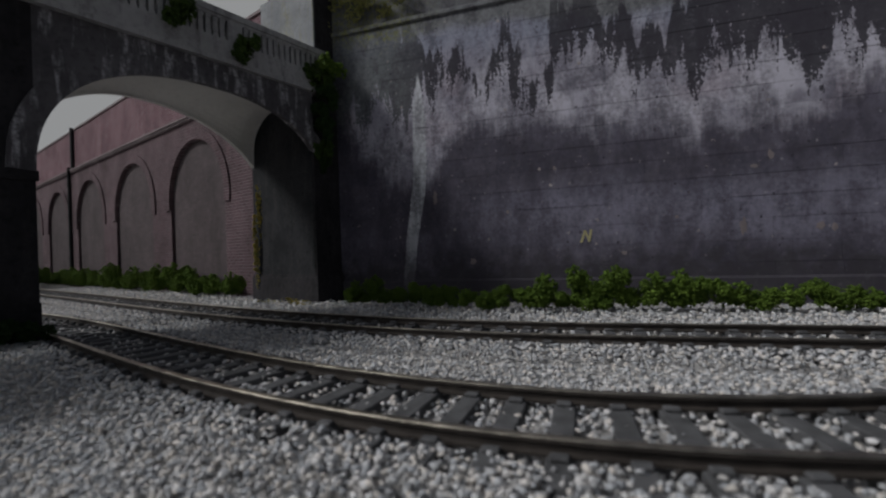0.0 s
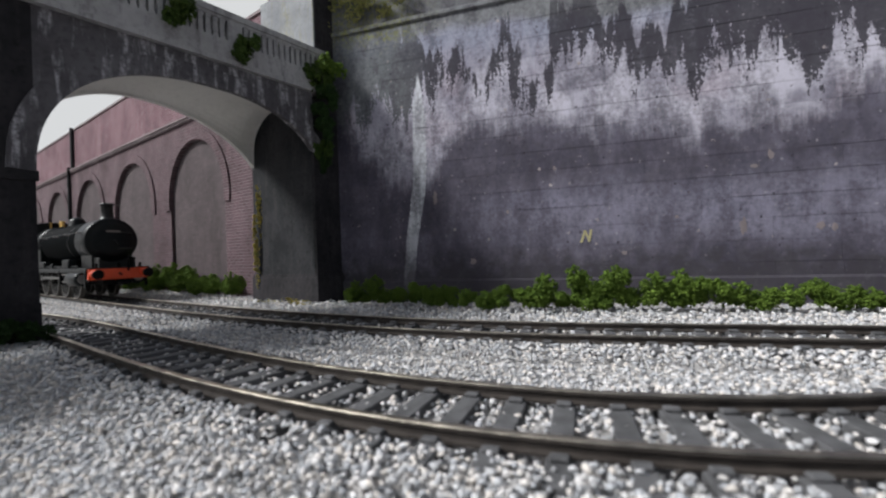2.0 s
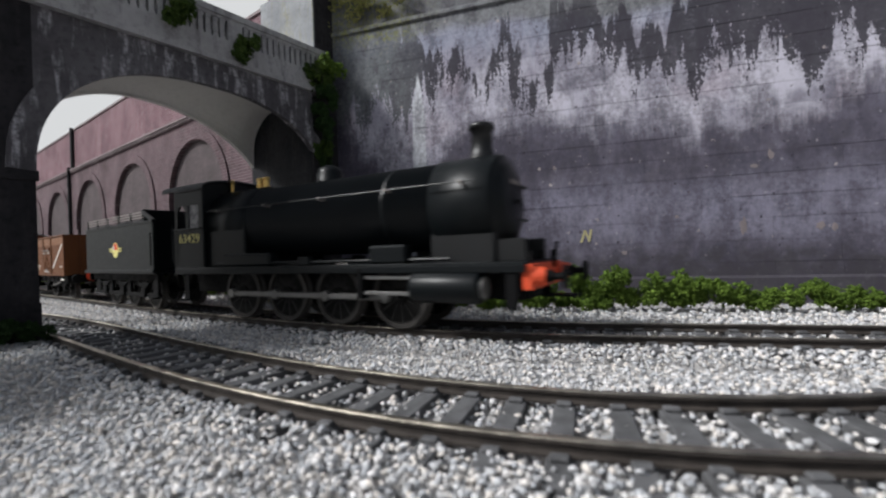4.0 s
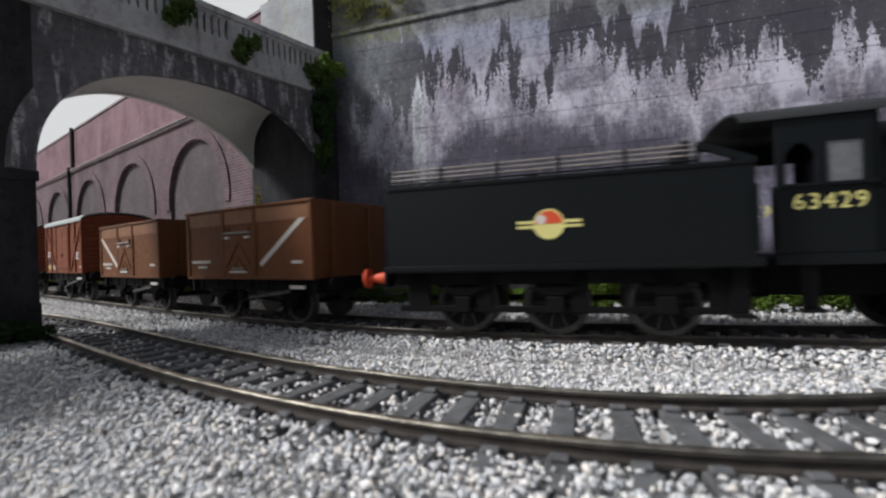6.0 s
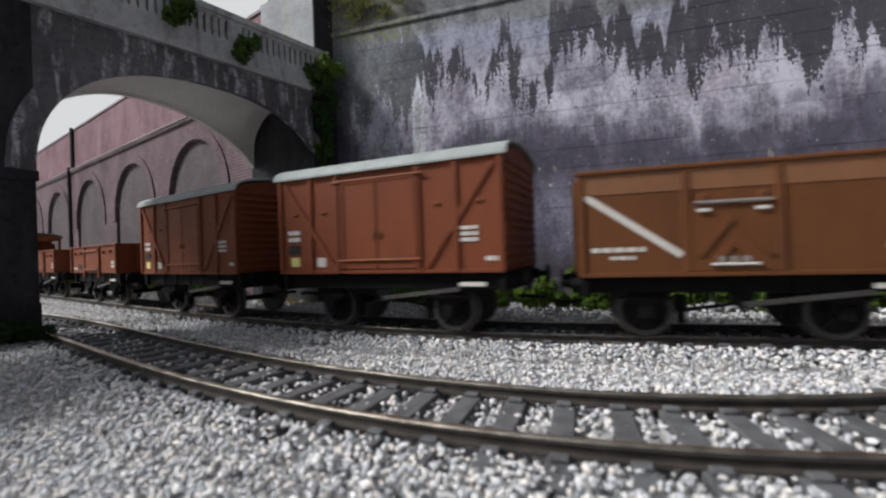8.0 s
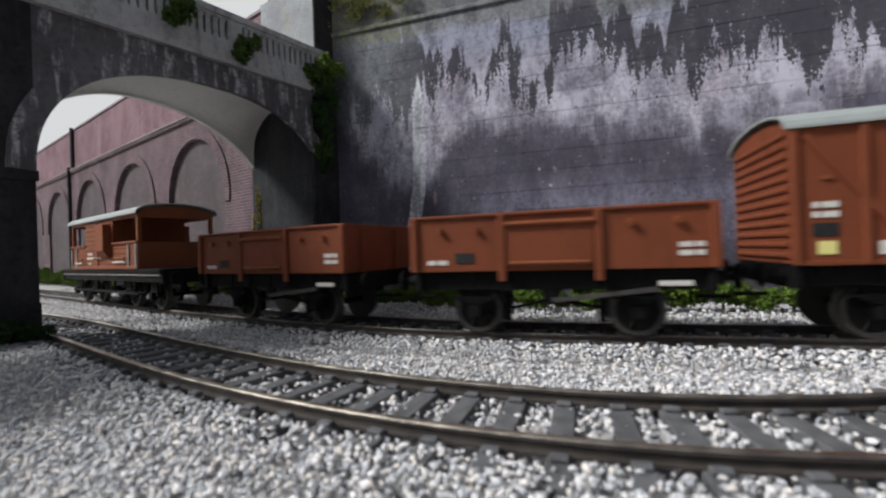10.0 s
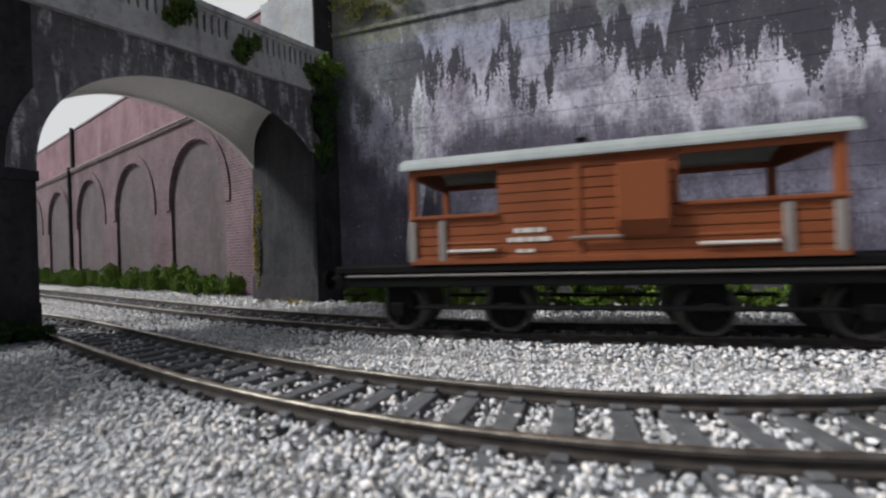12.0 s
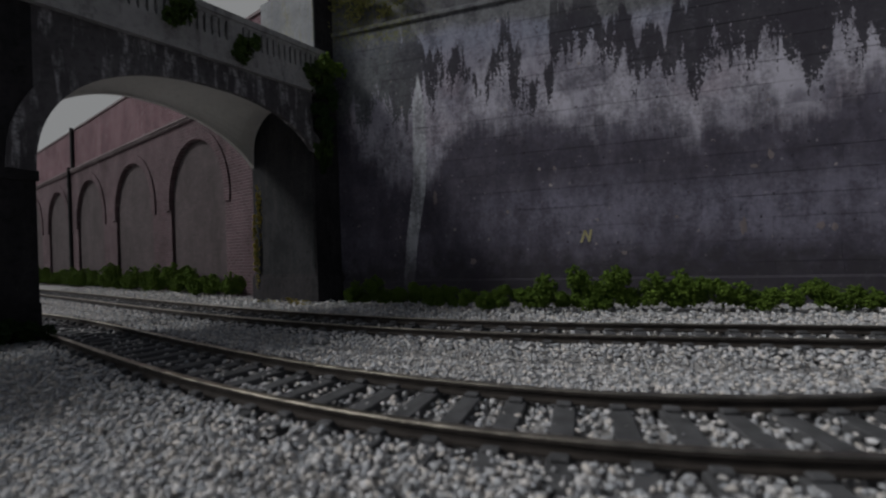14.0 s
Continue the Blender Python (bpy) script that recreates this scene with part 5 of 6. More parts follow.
    for s in (-1, 1):
        x = s * (L / 2 - 0.6)
        bm = bmesh.new()
        pts = [(-w + 1, zr - 1.5), (w - 1, zr - 1.5)] + [(w * 0.97 * math.cos(t), zr + 0.2 + 3.8 * math.sin(t)) for t in np.linspace(0, math.pi, 11)]
        f = [[bm.verts.new((xx, p[0], p[1])) for p in pts] for xx in (x - 0.5, x + 0.5)]
        bm.faces.new(f[0])
        bm.faces.new(f[1][::-1])
        for k in range(len(pts)):
            bm.faces.new((f[0][k], f[0][(k + 1) % len(pts)], f[1][(k + 1) % len(pts)], f[1][k]))
        bmesh.ops.recalc_face_normals(bm, faces=bm.faces)
        part("end_arch", bm, BAUXITE_WARM, v)
    roof(v, L + 4, w + 1.2, zr + 0.2, 4.4, ROOF_GREY)
    bm = bmesh.new()
    lathe(bm, [(zr + 3.5, 1.0), (zr + 8.2, 1.0), (zr + 8.2, 1.4), (zr + 8.9, 1.4)], 12, "z", (-3, 4, 0))
    part("stove_pipe", bm, FRAME_BLACK, v, "short black stove chimney")
    words(v, xc0 + 3.5, xc0 + 10.5, zp1 + 7.0, 1.1, -w - 0.15)
    words(v, xc0 + 2.0, xc0 + 12.0, zp1 + 4.9, 1.1, -w - 0.15)
    words(v, xc0 + 4, xc0 + 9, zp1 + 2.4, 0.8, -w - 0.15)
    return v


def tender():
    L, w, z0, z1 = 81.0, 15.6, 17.0, 37.2
    v = hub("tender", "black six-wheeled locomotive tender with coal rails and round crest", "tender")
    for s in (-1, 1):
        y = s * w
        part("tank_side", box(bmesh.new(), -L / 2, L / 2, min(y, y - s * 1.2), max(y, y - s * 1.2), z0, z1, 0.25), LOCO_BLACK, v)
        part("side_beading", box(bmesh.new(), -L / 2, L / 2, min(y, y + s * 0.35), max(y, y + s * 0.35), z1 - 0.7, z1 + 0.2, 0.1), LOCO_BLACK, v)
        part("footplate_edge", box(bmesh.new(), -L / 2 - 1, L / 2 + 1, min(y, y + s * 0.8), max(y, y + s * 0.8), z0 - 1.0, z0 + 0.3, 0.15), LOCO_BLACK, v)
        for k in range(4):
            bm = bmesh.new()
            rod(bm, (-L / 2 + 1, y - s * 0.8, z1 + 0.9 + k * 1.1), (L / 2 - 10, y - s * 0.8, z1 + 0.9 + k * 1.1), 0.26, 8)
            # lowest rail black, the upper ones grey
            part("coal_rail", bm, GREY_STEP if k else LOCO_BLACK, v, "thin coal rail")
        for x in np.linspace(-L / 2 + 1, L / 2 - 10, 6):
            part("rail_post", box(bmesh.new(), x - 0.35, x + 0.35, y - s * 0.8 - 0.3, y - s * 0.8 + 0.3, z1, z1 + 4.6), LOCO_BLACK, v)
        # outside frame with slots suggested by cut-outs
        for a, b in ((-36, -30), (-18, -14), (4, 8), (22, 26), (32, 37)):
            part("frame_leg", box(bmesh.new(), a, b, s * 12.6 - 0.5, s * 12.6 + 0.5, 7.0, z0 - 1, 0.2), FRAME_BLACK, v)
        part("outside_frame", box(bmesh.new(), -L / 2 + 1, L / 2 - 1, s * 12.6 - 0.5, s * 12.6 + 0.5, 12.4, z0 - 1, 0.2), FRAME_BLACK, v)
        part("outside_frame", box(bmesh.new(), -L / 2 + 2, L / 2 - 2, s * 12.6 - 0.5, s * 12.6 + 0.5, 5.6, 7.2, 0.2), FRAME_BLACK, v)
        for x in (-21.5, 0.8, 24.3):
            part("axlebox", box(bmesh.new(), x - 2, x + 2, s * 13.2 - 0.9, s * 13.2 + 0.9, 5.6, 9.6, 0.3), FRAME_BLACK, v)
            bm = bmesh.new()
            for k, q in enumerate((2.8, 4.4, 6.0)):
                box(bm, x - q, x + q, s * 13.2 - 0.6, s * 13.2 + 0.6, 10 + k * 0.6, 10.5 + k * 0.6)
            part("leaf_spring", bm, FRAME_BLACK, v)
        part("step", box(bmesh.new(), L / 2 - 5, L / 2 - 0.5, s * 14.5 - 1.6, s * 14.5 + 1.6, 5.4, 6.0, 0.1), FRAME_BLACK, v)
        part("step_plate", box(bmesh.new(), L / 2 - 4.4, L / 2 - 1.2, s * 13.6 - 0.3, s * 13.6 + 0.3, 5.6, z0, 0.1), FRAME_BLACK, v)
        part("handrail", rod(bmesh.new(), (L / 2 - 0.2, s * (w + 0.9), z0 + 2), (L / 2 - 0.2, s * (w + 0.9), z1 - 5), 0.3, 8), LOCO_BLACK, v)
        part("front_flare", bar(bmesh.new(), (L / 2 - 10, y, z1 + 4.0), (L / 2, y, z1 - 0.2), 1.6, 0.8, (0, -s, 0)), LOCO_BLACK, v)
    part("front_bulkhead", box(bmesh.new(), L / 2 - 13, L / 2 - 11.4, -w + 0.6, w - 0.6, z1 - 3, z1 + 5.4, 0.4), LOCO_BLACK, v, "raised black bulkhead before the coal")
    part("tank_end", box(bmesh.new(), -L / 2, -L / 2 + 1.2, -w + 1.2, w - 1.2, z0, z1, 0.2), LOCO_BLACK, v)
    part("tank_front", box(bmesh.new(), L / 2 - 2.2, L / 2 - 1, -w + 1.2, w - 1.2, z0, z1 - 3, 0.2), LOCO_BLACK, v)
    part("footplate", box(bmesh.new(), -L / 2 - 1, L / 2 + 1, -w, w, z0 - 1.4, z0 - 0.2, 0.2), LOCO_BLACK, v)
    part("tank_top", box(bmesh.new(), -L / 2 + 1, L / 2 - 1, -w + 1, w - 1, z1 - 3.2, z1 - 2.2), LOCO_BLACK, v)
    rng = random.Random(4)
    bm = bmesh.new()
    for _ in range(240):
        p = (rng.uniform(-L / 2 + 4, L / 2 - 12), rng.uniform(-12, 12), z1 - 2.2 + rng.uniform(0, 3.2))
        res = bmesh.ops.create_icosphere(bm, subdivisions=1, radius=rng.uniform(0.9, 1.9), matrix=Matrix.Translation(p))
        for q in res["verts"]:
            q.co = Vector(p) + (q.co - Vector(p)) * rng.uniform(0.6, 1.2)
    tagged(part("coal", bm, COAL, v, "heap of black coal"), kind="stuff")
    part("beam", box(bmesh.new(), -L / 2 - 2.0, -L / 2 - 1.0, -14, 14, z0 - 5.0, z0 - 0.4, 0.2), FRAME_BLACK, v, "black rear buffer beam")
    buffers(v, -L / 2 - 2, z0 - 2.8, 11.5, 6.0, RED)
    for x in (-21.5, 0.8, 24.3):
        wheelset(v, x, 7.6, 10)
    # crest: round badge with a bar through it
    for s in (-1, 1):
        y = s * (w + 0.1)

        def disc(r, x, z, lo=0.0, hi=math.tau, d=0.12):
            bm = bmesh.new()
            k = 20
            c = [[bm.verts.new((x, y + s * q, z))] + [bm.verts.new((x + r * math.cos(lo + (hi - lo) * i / k), y + s * q, z + r * math.sin(lo + (hi - lo) * i / k))) for i in range(k + 1)] for q in (0, d)]
            for i in range(1, k + 1):
                bm.faces.new((c[1][0], c[1][i], c[1][i + 1]))
                bm.faces.new((c[0][i], c[0][i + 1], c[1][i + 1], c[1][i]))
            bmesh.ops.recalc_face_normals(bm, faces=bm.faces)
            return bm

        zc = 26.3
        badge = part("crest", disc(3.5, 0, zc), YELLOW, v, "round crest in yellow, red and white with a cross bar")
        part("crest_field", disc(3.0, 0, zc + 0.1, 0.0, math.pi, 0.2), RED, badge, "red upper half")
        part("crest_field", disc(1.1, -1.7, zc + 1.1, 0, math.tau, 0.26), WHITE, badge, "white patch")
        for z in (-0.55, 0.55):
            part("crest_bar", bar(bmesh.new(), (-7.2, y, zc + z), (-3.4, y, zc + z), 0.65, 0.15, (0, s, 0)), YELLOW, badge)
            part("crest_bar", bar(bmesh.new(), (3.4, y, zc + z), (7.2, y, zc + z), 0.65, 0.15, (0, s, 0)), YELLOW, badge)
    return v


def locomotive():
    """Eight-coupled goods engine; x = 0 at the cab's rear, smokebox forward."""
    v = hub("steam_locomotive", "black eight-coupled steam goods locomotive with red buffer beam", "locomotive")
    zf = 18.0
    xb = 134.0
    part("running_plate", box(bmesh.new(), -1, xb, -14.6, 14.6, zf - 1.0, zf, 0.25), LOCO_BLACK, v)
    for s in (-1, 1):
        part("valance", box(bmesh.new(), -1, xb, s * 14.3 - 0.4, s * 14.3 + 0.4, zf - 2.4, zf - 0.6, 0.15), LOCO_BLACK, v)
    # boiler with bands, smokebox, door
    zc, r = 33.1, 12.2
    bm = bmesh.new()
    lathe(bm, [(16, r + 0.9), (36, r + 0.9), (36.1, r), (114, r)], 40, "x", (0, 0, zc))
    part("boiler", bm, LOCO_BLACK, v, "satin black boiler", True)
    for x in (36, 93):
        bm = bmesh.new()
        lathe(bm, [(x, r + 0.05), (x + 0.7, r + 0.05)], 40, "x", (0, 0, zc))
        part("boiler_band", bm, LOCO_BLACK, v)
    bm = bmesh.new()
    lathe(bm, [(108, r + 0.1), (108.1, r + 0.35), (124.4, r + 0.35), (125.1, r - 0.2), (125.1, r - 1.6), (126.3, r - 2.4), (127.2, r - 5.5), (127.6, 2.0), (127.6, 0.6)], 40, "x", (0, 0, zc))
    sm = part("smokebox", bm, LOCO_BLACK, v, "satin black smokebox with round door", True)
    part("smokebox_plate", box(bmesh.new(), 126.8, 127.7, -3.2, 3.2, zc + 4.4, zc + 5.5, 0.1), GREY_STEP, sm, "pale smokebox plate")
    part("door_dart", rod(bmesh.new(), (127.4, 0, zc), (129.0, 0, zc), 0.6, 8), SMOKEBOX, sm)
    part("door_dart", bar(bmesh.new(), (128.6, 0, zc), (128.6, 1.8, zc - 2.4), 0.6, 0.4, (1, 0, 0)), SMOKEBOX, sm)
    for z in (-4.5, 4.5):
        part("door_hinge", box(bmesh.new(), 126.2, 127.6, 2, 9.4, zc + z - 0.4, zc + z + 0.4, 0.15), SMOKEBOX, sm)
    # firebox sides and smokebox saddle
    part("firebox", box(bmesh.new(), 15, 37, -r - 0.6, r + 0.6, zf, zc, 0.4), LOCO_BLACK, v)
    part("saddle", box(bmesh.new(), 107, 125, -9.5, 9.5, zf - 3, zc - 5, 0.4), SMOKEBOX, v)
    part("frames", box(bmesh.new(), 0, 132, -6.5, 6.5, 8.5, zf - 0.6, 0.3), FRAME_BLACK, v)
    for s in (-1, 1):
        part("frame_plate", box(bmesh.new(), 112, 132.5, s * 8 - 0.5, s * 8 + 0.5, zf - 0.2, zf + 5.5, 0.3), SMOKEBOX, v)
        part("handrail", rod(bmesh.new(), (18, s * (r + 1.6), zc + 4.5), (122, s * (r + 1.4), zc + 4.5), 0.22, 8), LOCO_BLACK, v, "thin black boiler handrail")
        for x in (24, 48, 72, 96, 118):
            part("handrail_knob", rod(bmesh.new(), (x, s * (r - 1.2), zc + 4.2), (x, s * (r + 1.8), zc + 4.5), 0.45, 8), GREY_STEP, v)
        # splashers, sandboxes and steam pipe cover
        part("splasher", box(bmesh.new(), 26, 50, s * 11.8 - 2.0, s * 11.8 + 2.0, zf, zf + 4.4, 0.7), LOCO_BLACK, v)
        part("sandbox", box(bmesh.new(), 90, 102, s * 12 - 2.2, s * 12 + 2.2, zf, zf + 5.0, 0.6), LOCO_BLACK, v)
        part("oil_box", box(bmesh.new(), 62, 67, s * 12.4 - 1.2, s * 12.4 + 1.2, zf, zf + 2.6, 0.3), LOCO_BLACK, v)
        part("brake_pipe", rod(bmesh.new(), (22, s * 12.6, zf + 1.0), (114, s * 12.6, zf + 1.0), 0.5, 8), LOCO_BLACK, v)
        # outside cylinder
        bm = bmesh.new()
        lathe(bm, [(104, 3.6), (105, 4.0), (122, 4.0), (123, 3.6)], 22, "x", (0, s * 12.8, 12.0))
        cy = part("cylinder", bm, LOCO_BLACK, v, "outside cylinder", True)
        part("cylinder_cover", rod(bmesh.new(), (123, s * 12.8, 12.0), (123.8, s * 12.8, 12.0), 2.6, 16), ROD_STEEL, cy)
        for z in (10.2, 14.4):
            part("slide_bar", box(bmesh.new(), 87, 107, s * 13.4 - 0.6, s * 13.4 + 0.6, z - 0.45, z + 0.45, 0.1), ROD_STEEL, v, "steel slide bar")
        part("crosshead_bracket", box(bmesh.new(), 86, 88, s * 13.4 - 1.4, s * 13.4 + 1.4, 8.6, zf - 1, 0.2), FRAME_BLACK, v)
        part("front_step", box(bmesh.new(), 129.2, 132, s * 14 - 0.3, s * 14 + 0.3, 7, zf - 1, 0.15), FRAME_BLACK, v)
        part("cab_step", box(bmesh.new(), 3, 7, s * 14.4 - 1.6, s * 14.4 + 1.6, 6.0, 6.6, 0.1), FRAME_BLACK, v)
        part("cab_step_plate", box(bmesh.new(), 3.5, 6.5, s * 13.6 - 0.3, s * 13.6 + 0.3, 6.2, zf - 1, 0.1), FRAME_BLACK, v)
    # chimney, dome, safety valves, whistle
    bm = bmesh.new()
    lathe(bm, [(zc + r - 0.6, 4.6), (zc + r + 0.4, 3.5), (zc + r + 2.5, 2.9), (zc + r + 7.6, 2.8), (zc + r + 7.8, 3.5), (zc + r + 9.0, 3.4), (zc + r + 9.3, 2.7)], 24, "z", (118.5, 0, 0))
    part("chimney", bm, SMOKEBOX, v, "matt black chimney with a lip", True)
    bm = bmesh.new()
    lathe(bm, [(zc + r - 1.4, 5.4), (zc + r - 0.2, 4.5), (zc + r + 2.4, 4.2), (zc + r + 4.0, 3.4), (zc + r + 4.9, 1.6), (zc + r + 5.1, 0.3)], 24, "z", (64, 0, 0))
    part("dome", bm, LOCO_BLACK, v, "rounded black dome", True)
    for x in (29.5, 32.8):
        bm = bmesh.new()
        lathe(bm, [(zc + r, 1.5), (zc + r + 1.0, 1.1), (zc + r + 3.6, 1.0), (zc + r + 3.8, 1.3), (zc + r + 4.6, 1.1)], 14, "z", (x, 0, 0))
        part("safety_valve", bm, BRASS, v, "brass safety valve")
    bm = bmesh.new()
    lathe(bm, [(zc + r, 0.6), (zc + r + 3.6, 0.6), (zc + r + 3.8, 1.0), (zc + r + 4.8, 0.8)], 12, "z", (17.5, -3, 0))
    part("whistle", bm, BRASS, v, "brass whistle")
    # cab: sides with two windows, front sheet, roof
    ze, zt = 46.0, 49.6
    for s in (-1, 1):
        y = s * 14.4
        y0, y1 = min(y, y - s * 0.8), max(y, y - s * 0.8)
        part("cab_side", box(bmesh.new(), -1.2 if s < 0 else 9.0, 16.9, y0, y1, zf, 32.0, 0.15), LOCO_BLACK, v)
        part("cab_side", box(bmesh.new(), -0.4, 16.9, y0, y1, 40.6, ze, 0.15), LOCO_BLACK, v)
        for a, b in ((-0.4, 1.2), (6.4, 8.3), (14.0, 16.9)) if s < 0 else ((14.0, 16.9),):
            part("window_pillar", box(bmesh.new(), a, b, y0, y1, 31.9, 40.8, 0.1), LOCO_BLACK, v)
        for a, b, d in ((1.2, 3.0, 1), (4.6, 6.4, -1)) if s < 0 else ():
            bm = bmesh.new()
            q = [[bm.verts.new((xx, yy, zz)) for xx, zz in (((a, 40.7), (b, 40.7), (a, 38.4)) if d > 0 else ((a, 40.7), (b, 40.7), (b, 38.4)))] for yy in (y0, y1)]
            bm.faces.new(q[0])
            bm.faces.new(q[1][::-1])
            for k in range(3):
                bm.faces.new((q[0][k], q[0][(k + 1) % 3], q[1][(k + 1) % 3], q[1][k]))
            bmesh.ops.recalc_face_normals(bm, faces=bm.faces)
            part("window_corner", bm, LOCO_BLACK, v)
        # pane painted opaque grey for the brightness seen in this window
        if s < 0:
            part("window_pane", box(bmesh.new(), 8.2, 14.1, y - s * 0.5 - 0.1, y - s * 0.5 + 0.1, 31.9, 40.7), GREY_PANE, v, "cab window pane painted opaque grey for the brightness seen in it")
        part("window_sill", box(bmesh.new(), -0.4 if s < 0 else 9.2, 16.2, y - 0.9, y + 0.9, 31.6, 32.3, 0.1), LOCO_BLACK, v)
        xh = -0.6 if s < 0 else 9.6
        part("cab_handrail", rod(bmesh.new(), (xh, y + s * 0.8, zf + 2), (xh, y + s * 0.8, 33), 0.3, 8), LOCO_BLACK, v)
    bm = bmesh.new()
    n = 14
    pts = [(-14.4, zf), (14.4, zf)] + [(14.4 * math.cos(math.pi * k / n), ze + (zt - ze) * math.sin(math.pi * k / n)) for k in range(n + 1)]
    f = [[bm.verts.new((xx, p[0], p[1])) for p in pts] for xx in (15.7, 16.5)]
    bm.faces.new(f[0])
    bm.faces.new(f[1][::-1])
    for k in range(len(pts)):
        bm.faces.new((f[0][k], f[0][(k + 1) % len(pts)], f[1][(k + 1) % len(pts)], f[1][k]))
    bmesh.ops.recalc_face_normals(bm, faces=bm.faces)
    part("cab_front", bm, LOCO_BLACK, v)
    rf = roof(v, 25.4, 15.2, ze - 0.2, zt - ze, CAB_ROOF)
    rf.location.x = 5.6 * MM
    rf["label"] = "dark grey curved cab roof"
    # running number on the cab side, in raised figures
    for s in (-1, 1):
        cu = bpy.data.curves.new("running_number", "FONT")
        cu.body, cu.size, cu.align_x, cu.align_y, cu.extrude = "63429", 4.6 * MM, "CENTER", "CENTER", 0.06 * MM
        cu.space_character = 1.12
        tmp = new("running_number", cu)
        bpy.context.view_layer.update()
        me = bpy.data.meshes.new_from_object(tmp.evaluated_get(bpy.context.evaluated_depsgraph_get()))
        bpy.data.objects.remove(tmp)
        bpy.data.curves.remove(cu)
        me.materials.clear()
        me.materials.append(YELLOW)
        num = new("running_number", me)
        num.parent = v
        num["label"] = "pale yellow running number"
        num.matrix_local = Matrix.Translation((8.4 * MM, s * 14.5 * MM, 28.4 * MM)) @ Euler((math.pi / 2, 0, 0 if s < 0 else math.pi)).to_matrix().to_4x4()
    # buffer beam
    part("buffer_beam", box(bmesh.new(), xb - 1.0, xb + 1.4, -13.8, 13.8, zf - 6.4, zf - 0.6, 0.2), RED, v, "red front buffer beam")
    buffers(v, xb + 1.4, zf - 3.4, 11.4, 7.0, FRAME_BLACK)
    for q in (-1, 1):
        bm = bmesh.new()
        lathe(bm, [(xb + 1.3, 2.4), (xb + 4.0, 2.0), (xb + 4.0, 1.2)], 16, "x", (0, q * 11.4, zf - 3.4))
        part("buffer_shank", bm, RED, v, "red buffer housing")
    part("brake_hose", rod(bmesh.new(), (xb + 1.6, 4, zf - 2), (xb + 2.6, 4, zf + 4.5), 0.5, 8), FRAME_BLACK, v)
    for y in (-10, 0, 10):
        part("lamp_iron", box(bmesh.new(), xb - 0.6, xb + 0.4, y - 0.5, y + 0.5, zf, zf + 2.4, 0.1), FRAME_BLACK, v)
    # wheels and coupling rods
    xs = (30.7, 52.5, 74.3, 96.5)
    R = 9.0
    for x in xs:
        wheelset(v, x, R, 12)
    for s in (-1, 1):
        bm = bmesh.new()
        box(bm, xs[0] - 1.4, xs[-1] + 1.4, s * 11.0 - 0.45, s * 11.0 + 0.45, -0.75, 0.75, 0.15)
        for x in xs:
            rod(bm, (x, s * 11.0 - 0.7, 0), (x, s * 11.0 + 0.9, 0), 1.5, 14)
        ob = part("coupling_rod", bm, ROD_STEEL, v, "grey steel coupling rod")
        cranks.append((ob, 3.4, R, (0, 0, R), 0.0 if s < 0 else math.pi / 2))
    return v


loco = locomotive()
tend = tender()
mineral_a, mineral_b = mineral_wagon(1), mineral_wagon(-1)
van_a = goods_van()
van_b = goods_van()
low_a, low_b = low_wagon(), low_wagon()
brake = brake_van()
van_b["label"] = "second red-brown ventilated goods van with pale roof edge"

# place of each vehicle behind the tender's crest, in mm along the train
TRAIN = [(loco, 46.5), (tend, 0.0), (mineral_a, -91.2), (mineral_b, -167.5), (van_a, -247.6), (van_b, -329.8), (low_a, -411.6), (low_b, -494.1), (brake, -608.3)]
# wheel spread of each vehicle, half, and the middle of its wheels
SPREAD = {loco: (30.0, 59.5), tend: (22.0, 0.0), brake: (36.0, 0.0)}
# the crest's way along the line, every half second
WAY = (-622.0, -562.0, -502.0, -445.8, -391.8, -338.1, -285.0, -233.7, -184.4, -137.0, -91.5, -47.6, -4.1, 43.0, 93.2,
       147.2, 201.5, 254.1, 305.7, 356.8, 407.6, 458.5, 509.6, 563.0, 615.0, 674.0, 752.0, 836.0, 920.0, 1004.0)


def crest_at(t):
    i = min(int(t * 2), 28)
    u = t * 2 - i
    g = lambda j: WAY[j] if 0 <= j < 30 else (2 * WAY[0] - WAY[1] if j < 0 else 2 * WAY[29] - WAY[28])
    a, b, c, d = g(i - 1), g(i), g(i + 1), g(i + 2)
    return b + 0.5 * u * (c - a + u * (2 * a - 5 * b + 4 * c - d + u * (3 * (b - c) + d - a)))


def along(s):
    """From the train's own length to the line's length: the far straight is laid out a little longer."""
    k = 0.001006
    if s > -20:
        return s
    lim = -20 - math.log(1 + k * 215) / k
    if s > lim:
        return -20 - (math.exp(k * (-20 - s)) - 1) / k
    return -235 + (s - lim) * (1 + k * 215)


def standing(v, s):
    """The pose of a vehicle whose outer wheels both keep to the rails."""
    c, mid = SPREAD.get(v, (18.0, 0.0))
    a = along(s + mid)
    p, q = far_line.at(a - c)[0], far_line.at(a + c)[0]
    m, d = (p + q) / 2, q - p
    slack = radians(3.0) * min(max((a - 5.0) / 50.0, 0.0), 1.0)      # play of the wheels between the rails
    return Matrix.Translation((m.x * MM, m.y * MM, RT * MM)) @ Matrix.Rotation(math.atan2(d.y, d.x) - slack, 4, "Z") @ pose(-mid * MM, 0, 0)


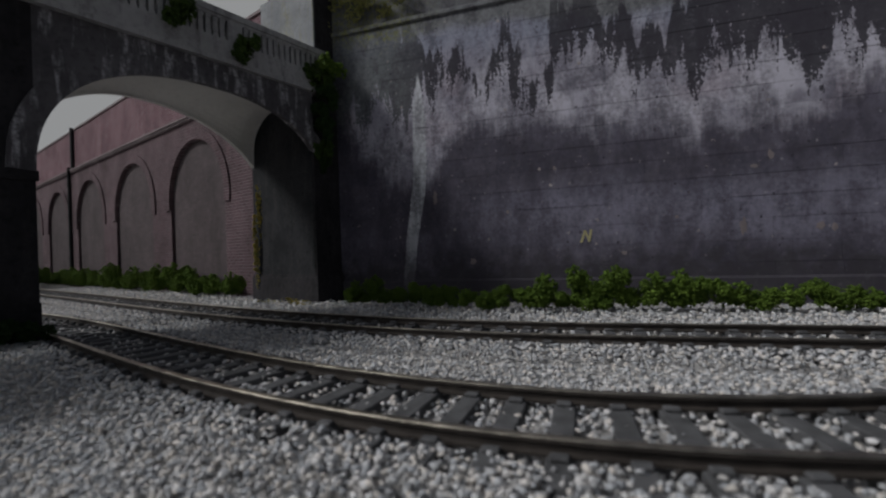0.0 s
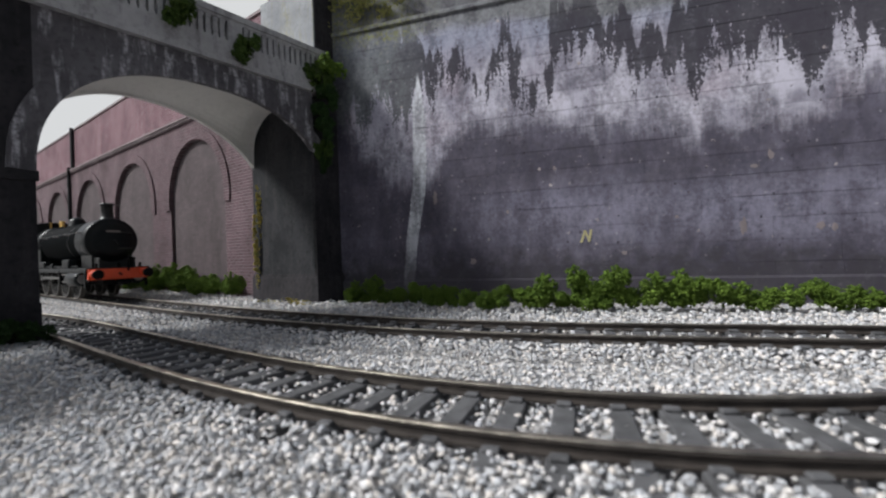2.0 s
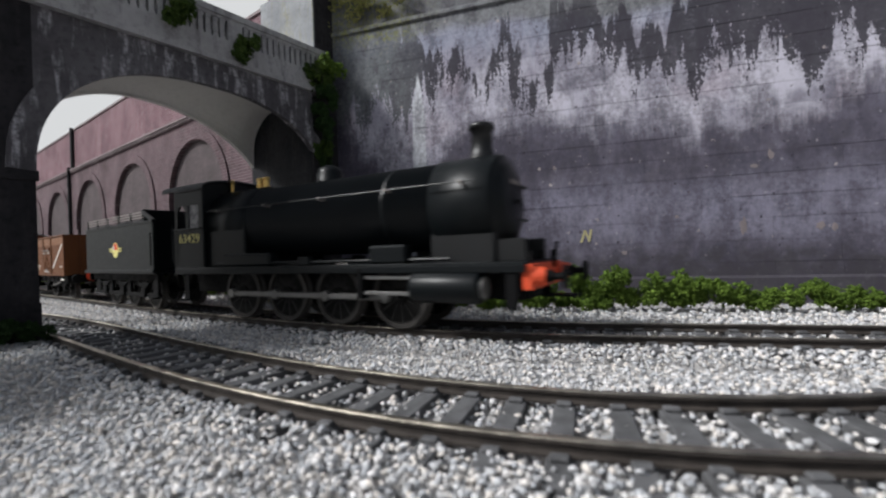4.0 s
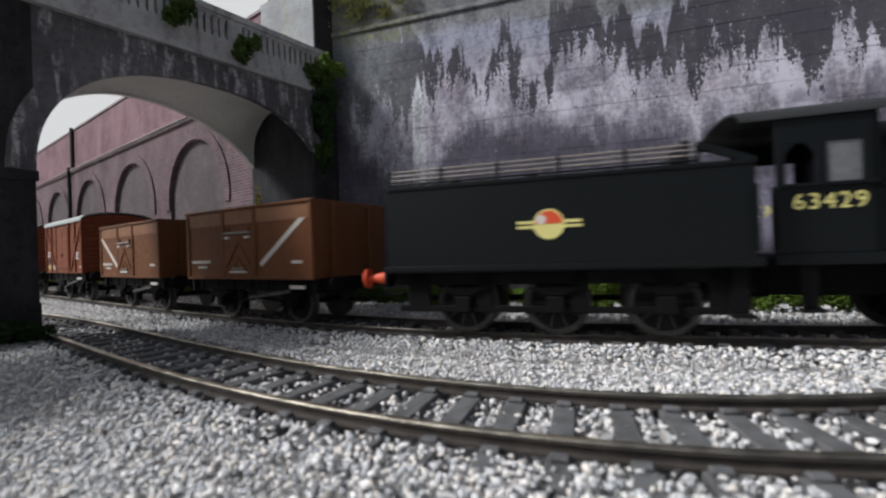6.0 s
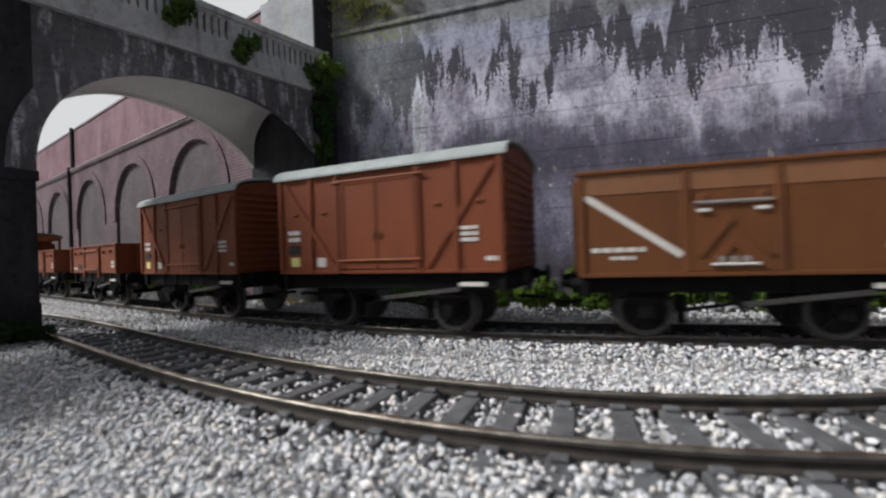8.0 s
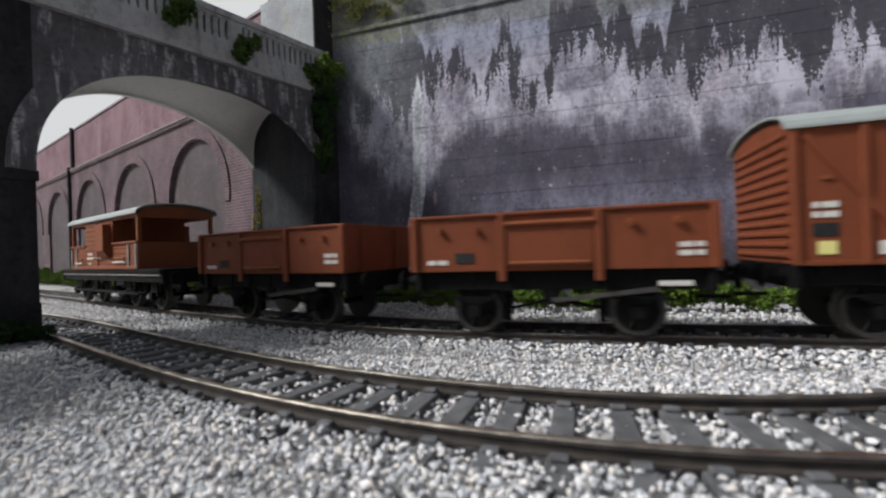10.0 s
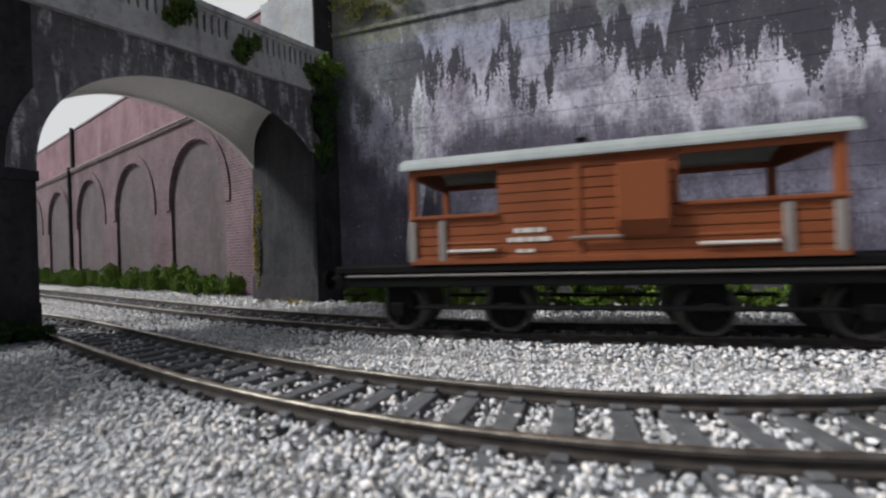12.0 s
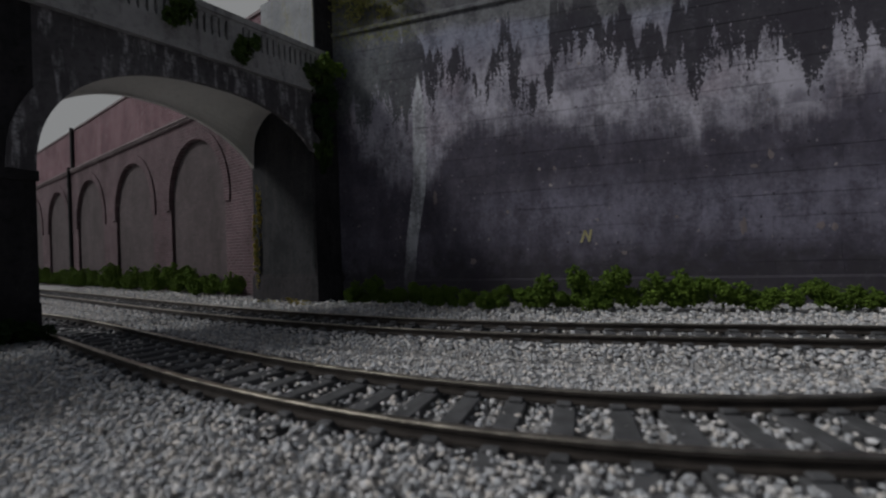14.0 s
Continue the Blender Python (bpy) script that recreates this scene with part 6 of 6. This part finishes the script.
def motions():
    times = [i * 0.25 for i in range(57)]
    for v, off in TRAIN:
        walk(v, [(t, standing(v, crest_at(t) + off)) for t in times])
    ticks = [i / 15 for i in range(211)]
    roll = [crest_at(t) for t in ticks]
    for ws, r in rollers:
        x, z = ws.location.x / MM, ws.location.z / MM
        walk(ws, [(t, pose(x * MM, 0, z * MM, 0, math.degrees((d - roll[0]) / r), 0)) for t, d in zip(ticks, roll)])
    for ob, throw, r, rest, lead in cranks:
        walk(ob, [(t, pose(throw * math.sin((d - roll[0]) / r + lead) * MM, 0, (rest[2] + throw * math.cos((d - roll[0]) / r + lead)) * MM)) for t, d in zip(ticks, roll)])


# ---- stone blocks of the retaining wall ----
def wall_blocks():
    """Long courses of squared blocks, each standing a little proud of its joints."""
    rng = random.Random(8)
    tall, z = 8.5, 0.0
    while z + tall < 137:
        s = -34.0 - rng.uniform(0, 4)
        while s < 232:
            length = min(rng.choice((15.0, 18.0, 21.0, 24.0)), WALL_BEND - s)
            ds = length
            g = 0.07 * ds / length
            proud = rng.uniform(0.04, 0.15)
            bm = bmesh.new()
            last = None
            for k in range(2):
                q = s + g + (ds - 2 * g) * k
                ring = [bm.verts.new(wall_point(q, zz, d)) for d, zz in ((0.3, z + 0.07), (-proud, z + 0.13), (-proud, z + tall - 0.13), (0.3, z + tall - 0.07))]
                if last:
                    for e in range(3):
                        bm.faces.new((last[e], ring[e], ring[e + 1], last[e + 1]))
                if k in (0, 1):
                    bm.faces.new(ring if k == 1 else ring[::-1])
                last = ring
            bmesh.ops.recalc_face_normals(bm, faces=bm.faces)
            part("stone_block", bm, STONE, wall_north)
            s += ds
        z += tall


def wall_marks():
    """Old paint and plaster left on the stones."""
    def spot(x):
        return (x - WALL_FOOT.x) / WALL_RUN.x

    yellow, plaster = paint("faded_yellow_paint", (0.46, 0.42, 0.23), rough=0.8), paint("pale_plaster", (0.23, 0.195, 0.20), rough=0.9)
    s0 = spot(62)
    for i, (a, b) in enumerate((((-2.4, -2.6), (-0.6, 2.6)), ((-0.9, 2.6), (1.0, -1.8)), ((0.8, -2.4), (1.8, 2.8)))):
        bm = bmesh.new()
        w = 0.5
        v = [bm.verts.new(wall_point(s0 + x, 29.5 + z, d)) for d in (-0.3, 0.2) for x, z in ((a[0] - w, a[1]), (a[0] + w, a[1]), (b[0] + w, b[1]), (b[0] - w, b[1]))]
        for q in ((0, 1, 2, 3), (0, 4, 5, 1), (1, 5, 6, 2), (2, 6, 7, 3), (3, 7, 4, 0)):
            bm.faces.new([v[k] for k in q])
        bmesh.ops.recalc_face_normals(bm, faces=bm.faces)
        part("paint_stroke", bm, yellow, wall_north, "faded yellow painted stroke")
    rng = random.Random(3)
    for x, z, w, h in ((117, 31, 2.2, 5.0), (140, 30, 2.4, 2.2), (144, 29.5, 1.6, 2.6), (14, 20, 2.6, 3.0), (126, 58, 2.0, 2.4), (121, 54, 3.0, 1.2), (76, 22, 2.2, 1.4), (-3, 51, 2.2, 4.4), (95, 36, 1.4, 1.0), (30, 42, 1.2, 1.4), (50, 60, 1.0, 1.6)):
        s = spot(x)
        bm = bmesh.new()
        k = 13
        w, h = w * 0.6, h * 0.75
        ring = [[bm.verts.new(wall_point(s + w * rng.uniform(0.45, 1.2) * math.cos(i * math.tau / k), z + h * rng.uniform(0.45, 1.2) * math.sin(i * math.tau / k), d)) for i in range(k)] for d in (-0.26, 0.2)]
        for i in range(k):
            ring[1][i].co.xy, ring[1][i].co.z = ring[0][i].co.xy, ring[0][i].co.z
            ring[1][i].co.y += 0.8
            bm.faces.new((ring[0][i], ring[1][i], ring[1][(i + 1) % k], ring[0][(i + 1) % k]))
        bm.faces.new(ring[0])
        bmesh.ops.recalc_face_normals(bm, faces=bm.faces)
        part("plaster_patch", bm, plaster, wall_north, "pale chipped plaster patch")


wall_blocks()
wall_marks()
motions()
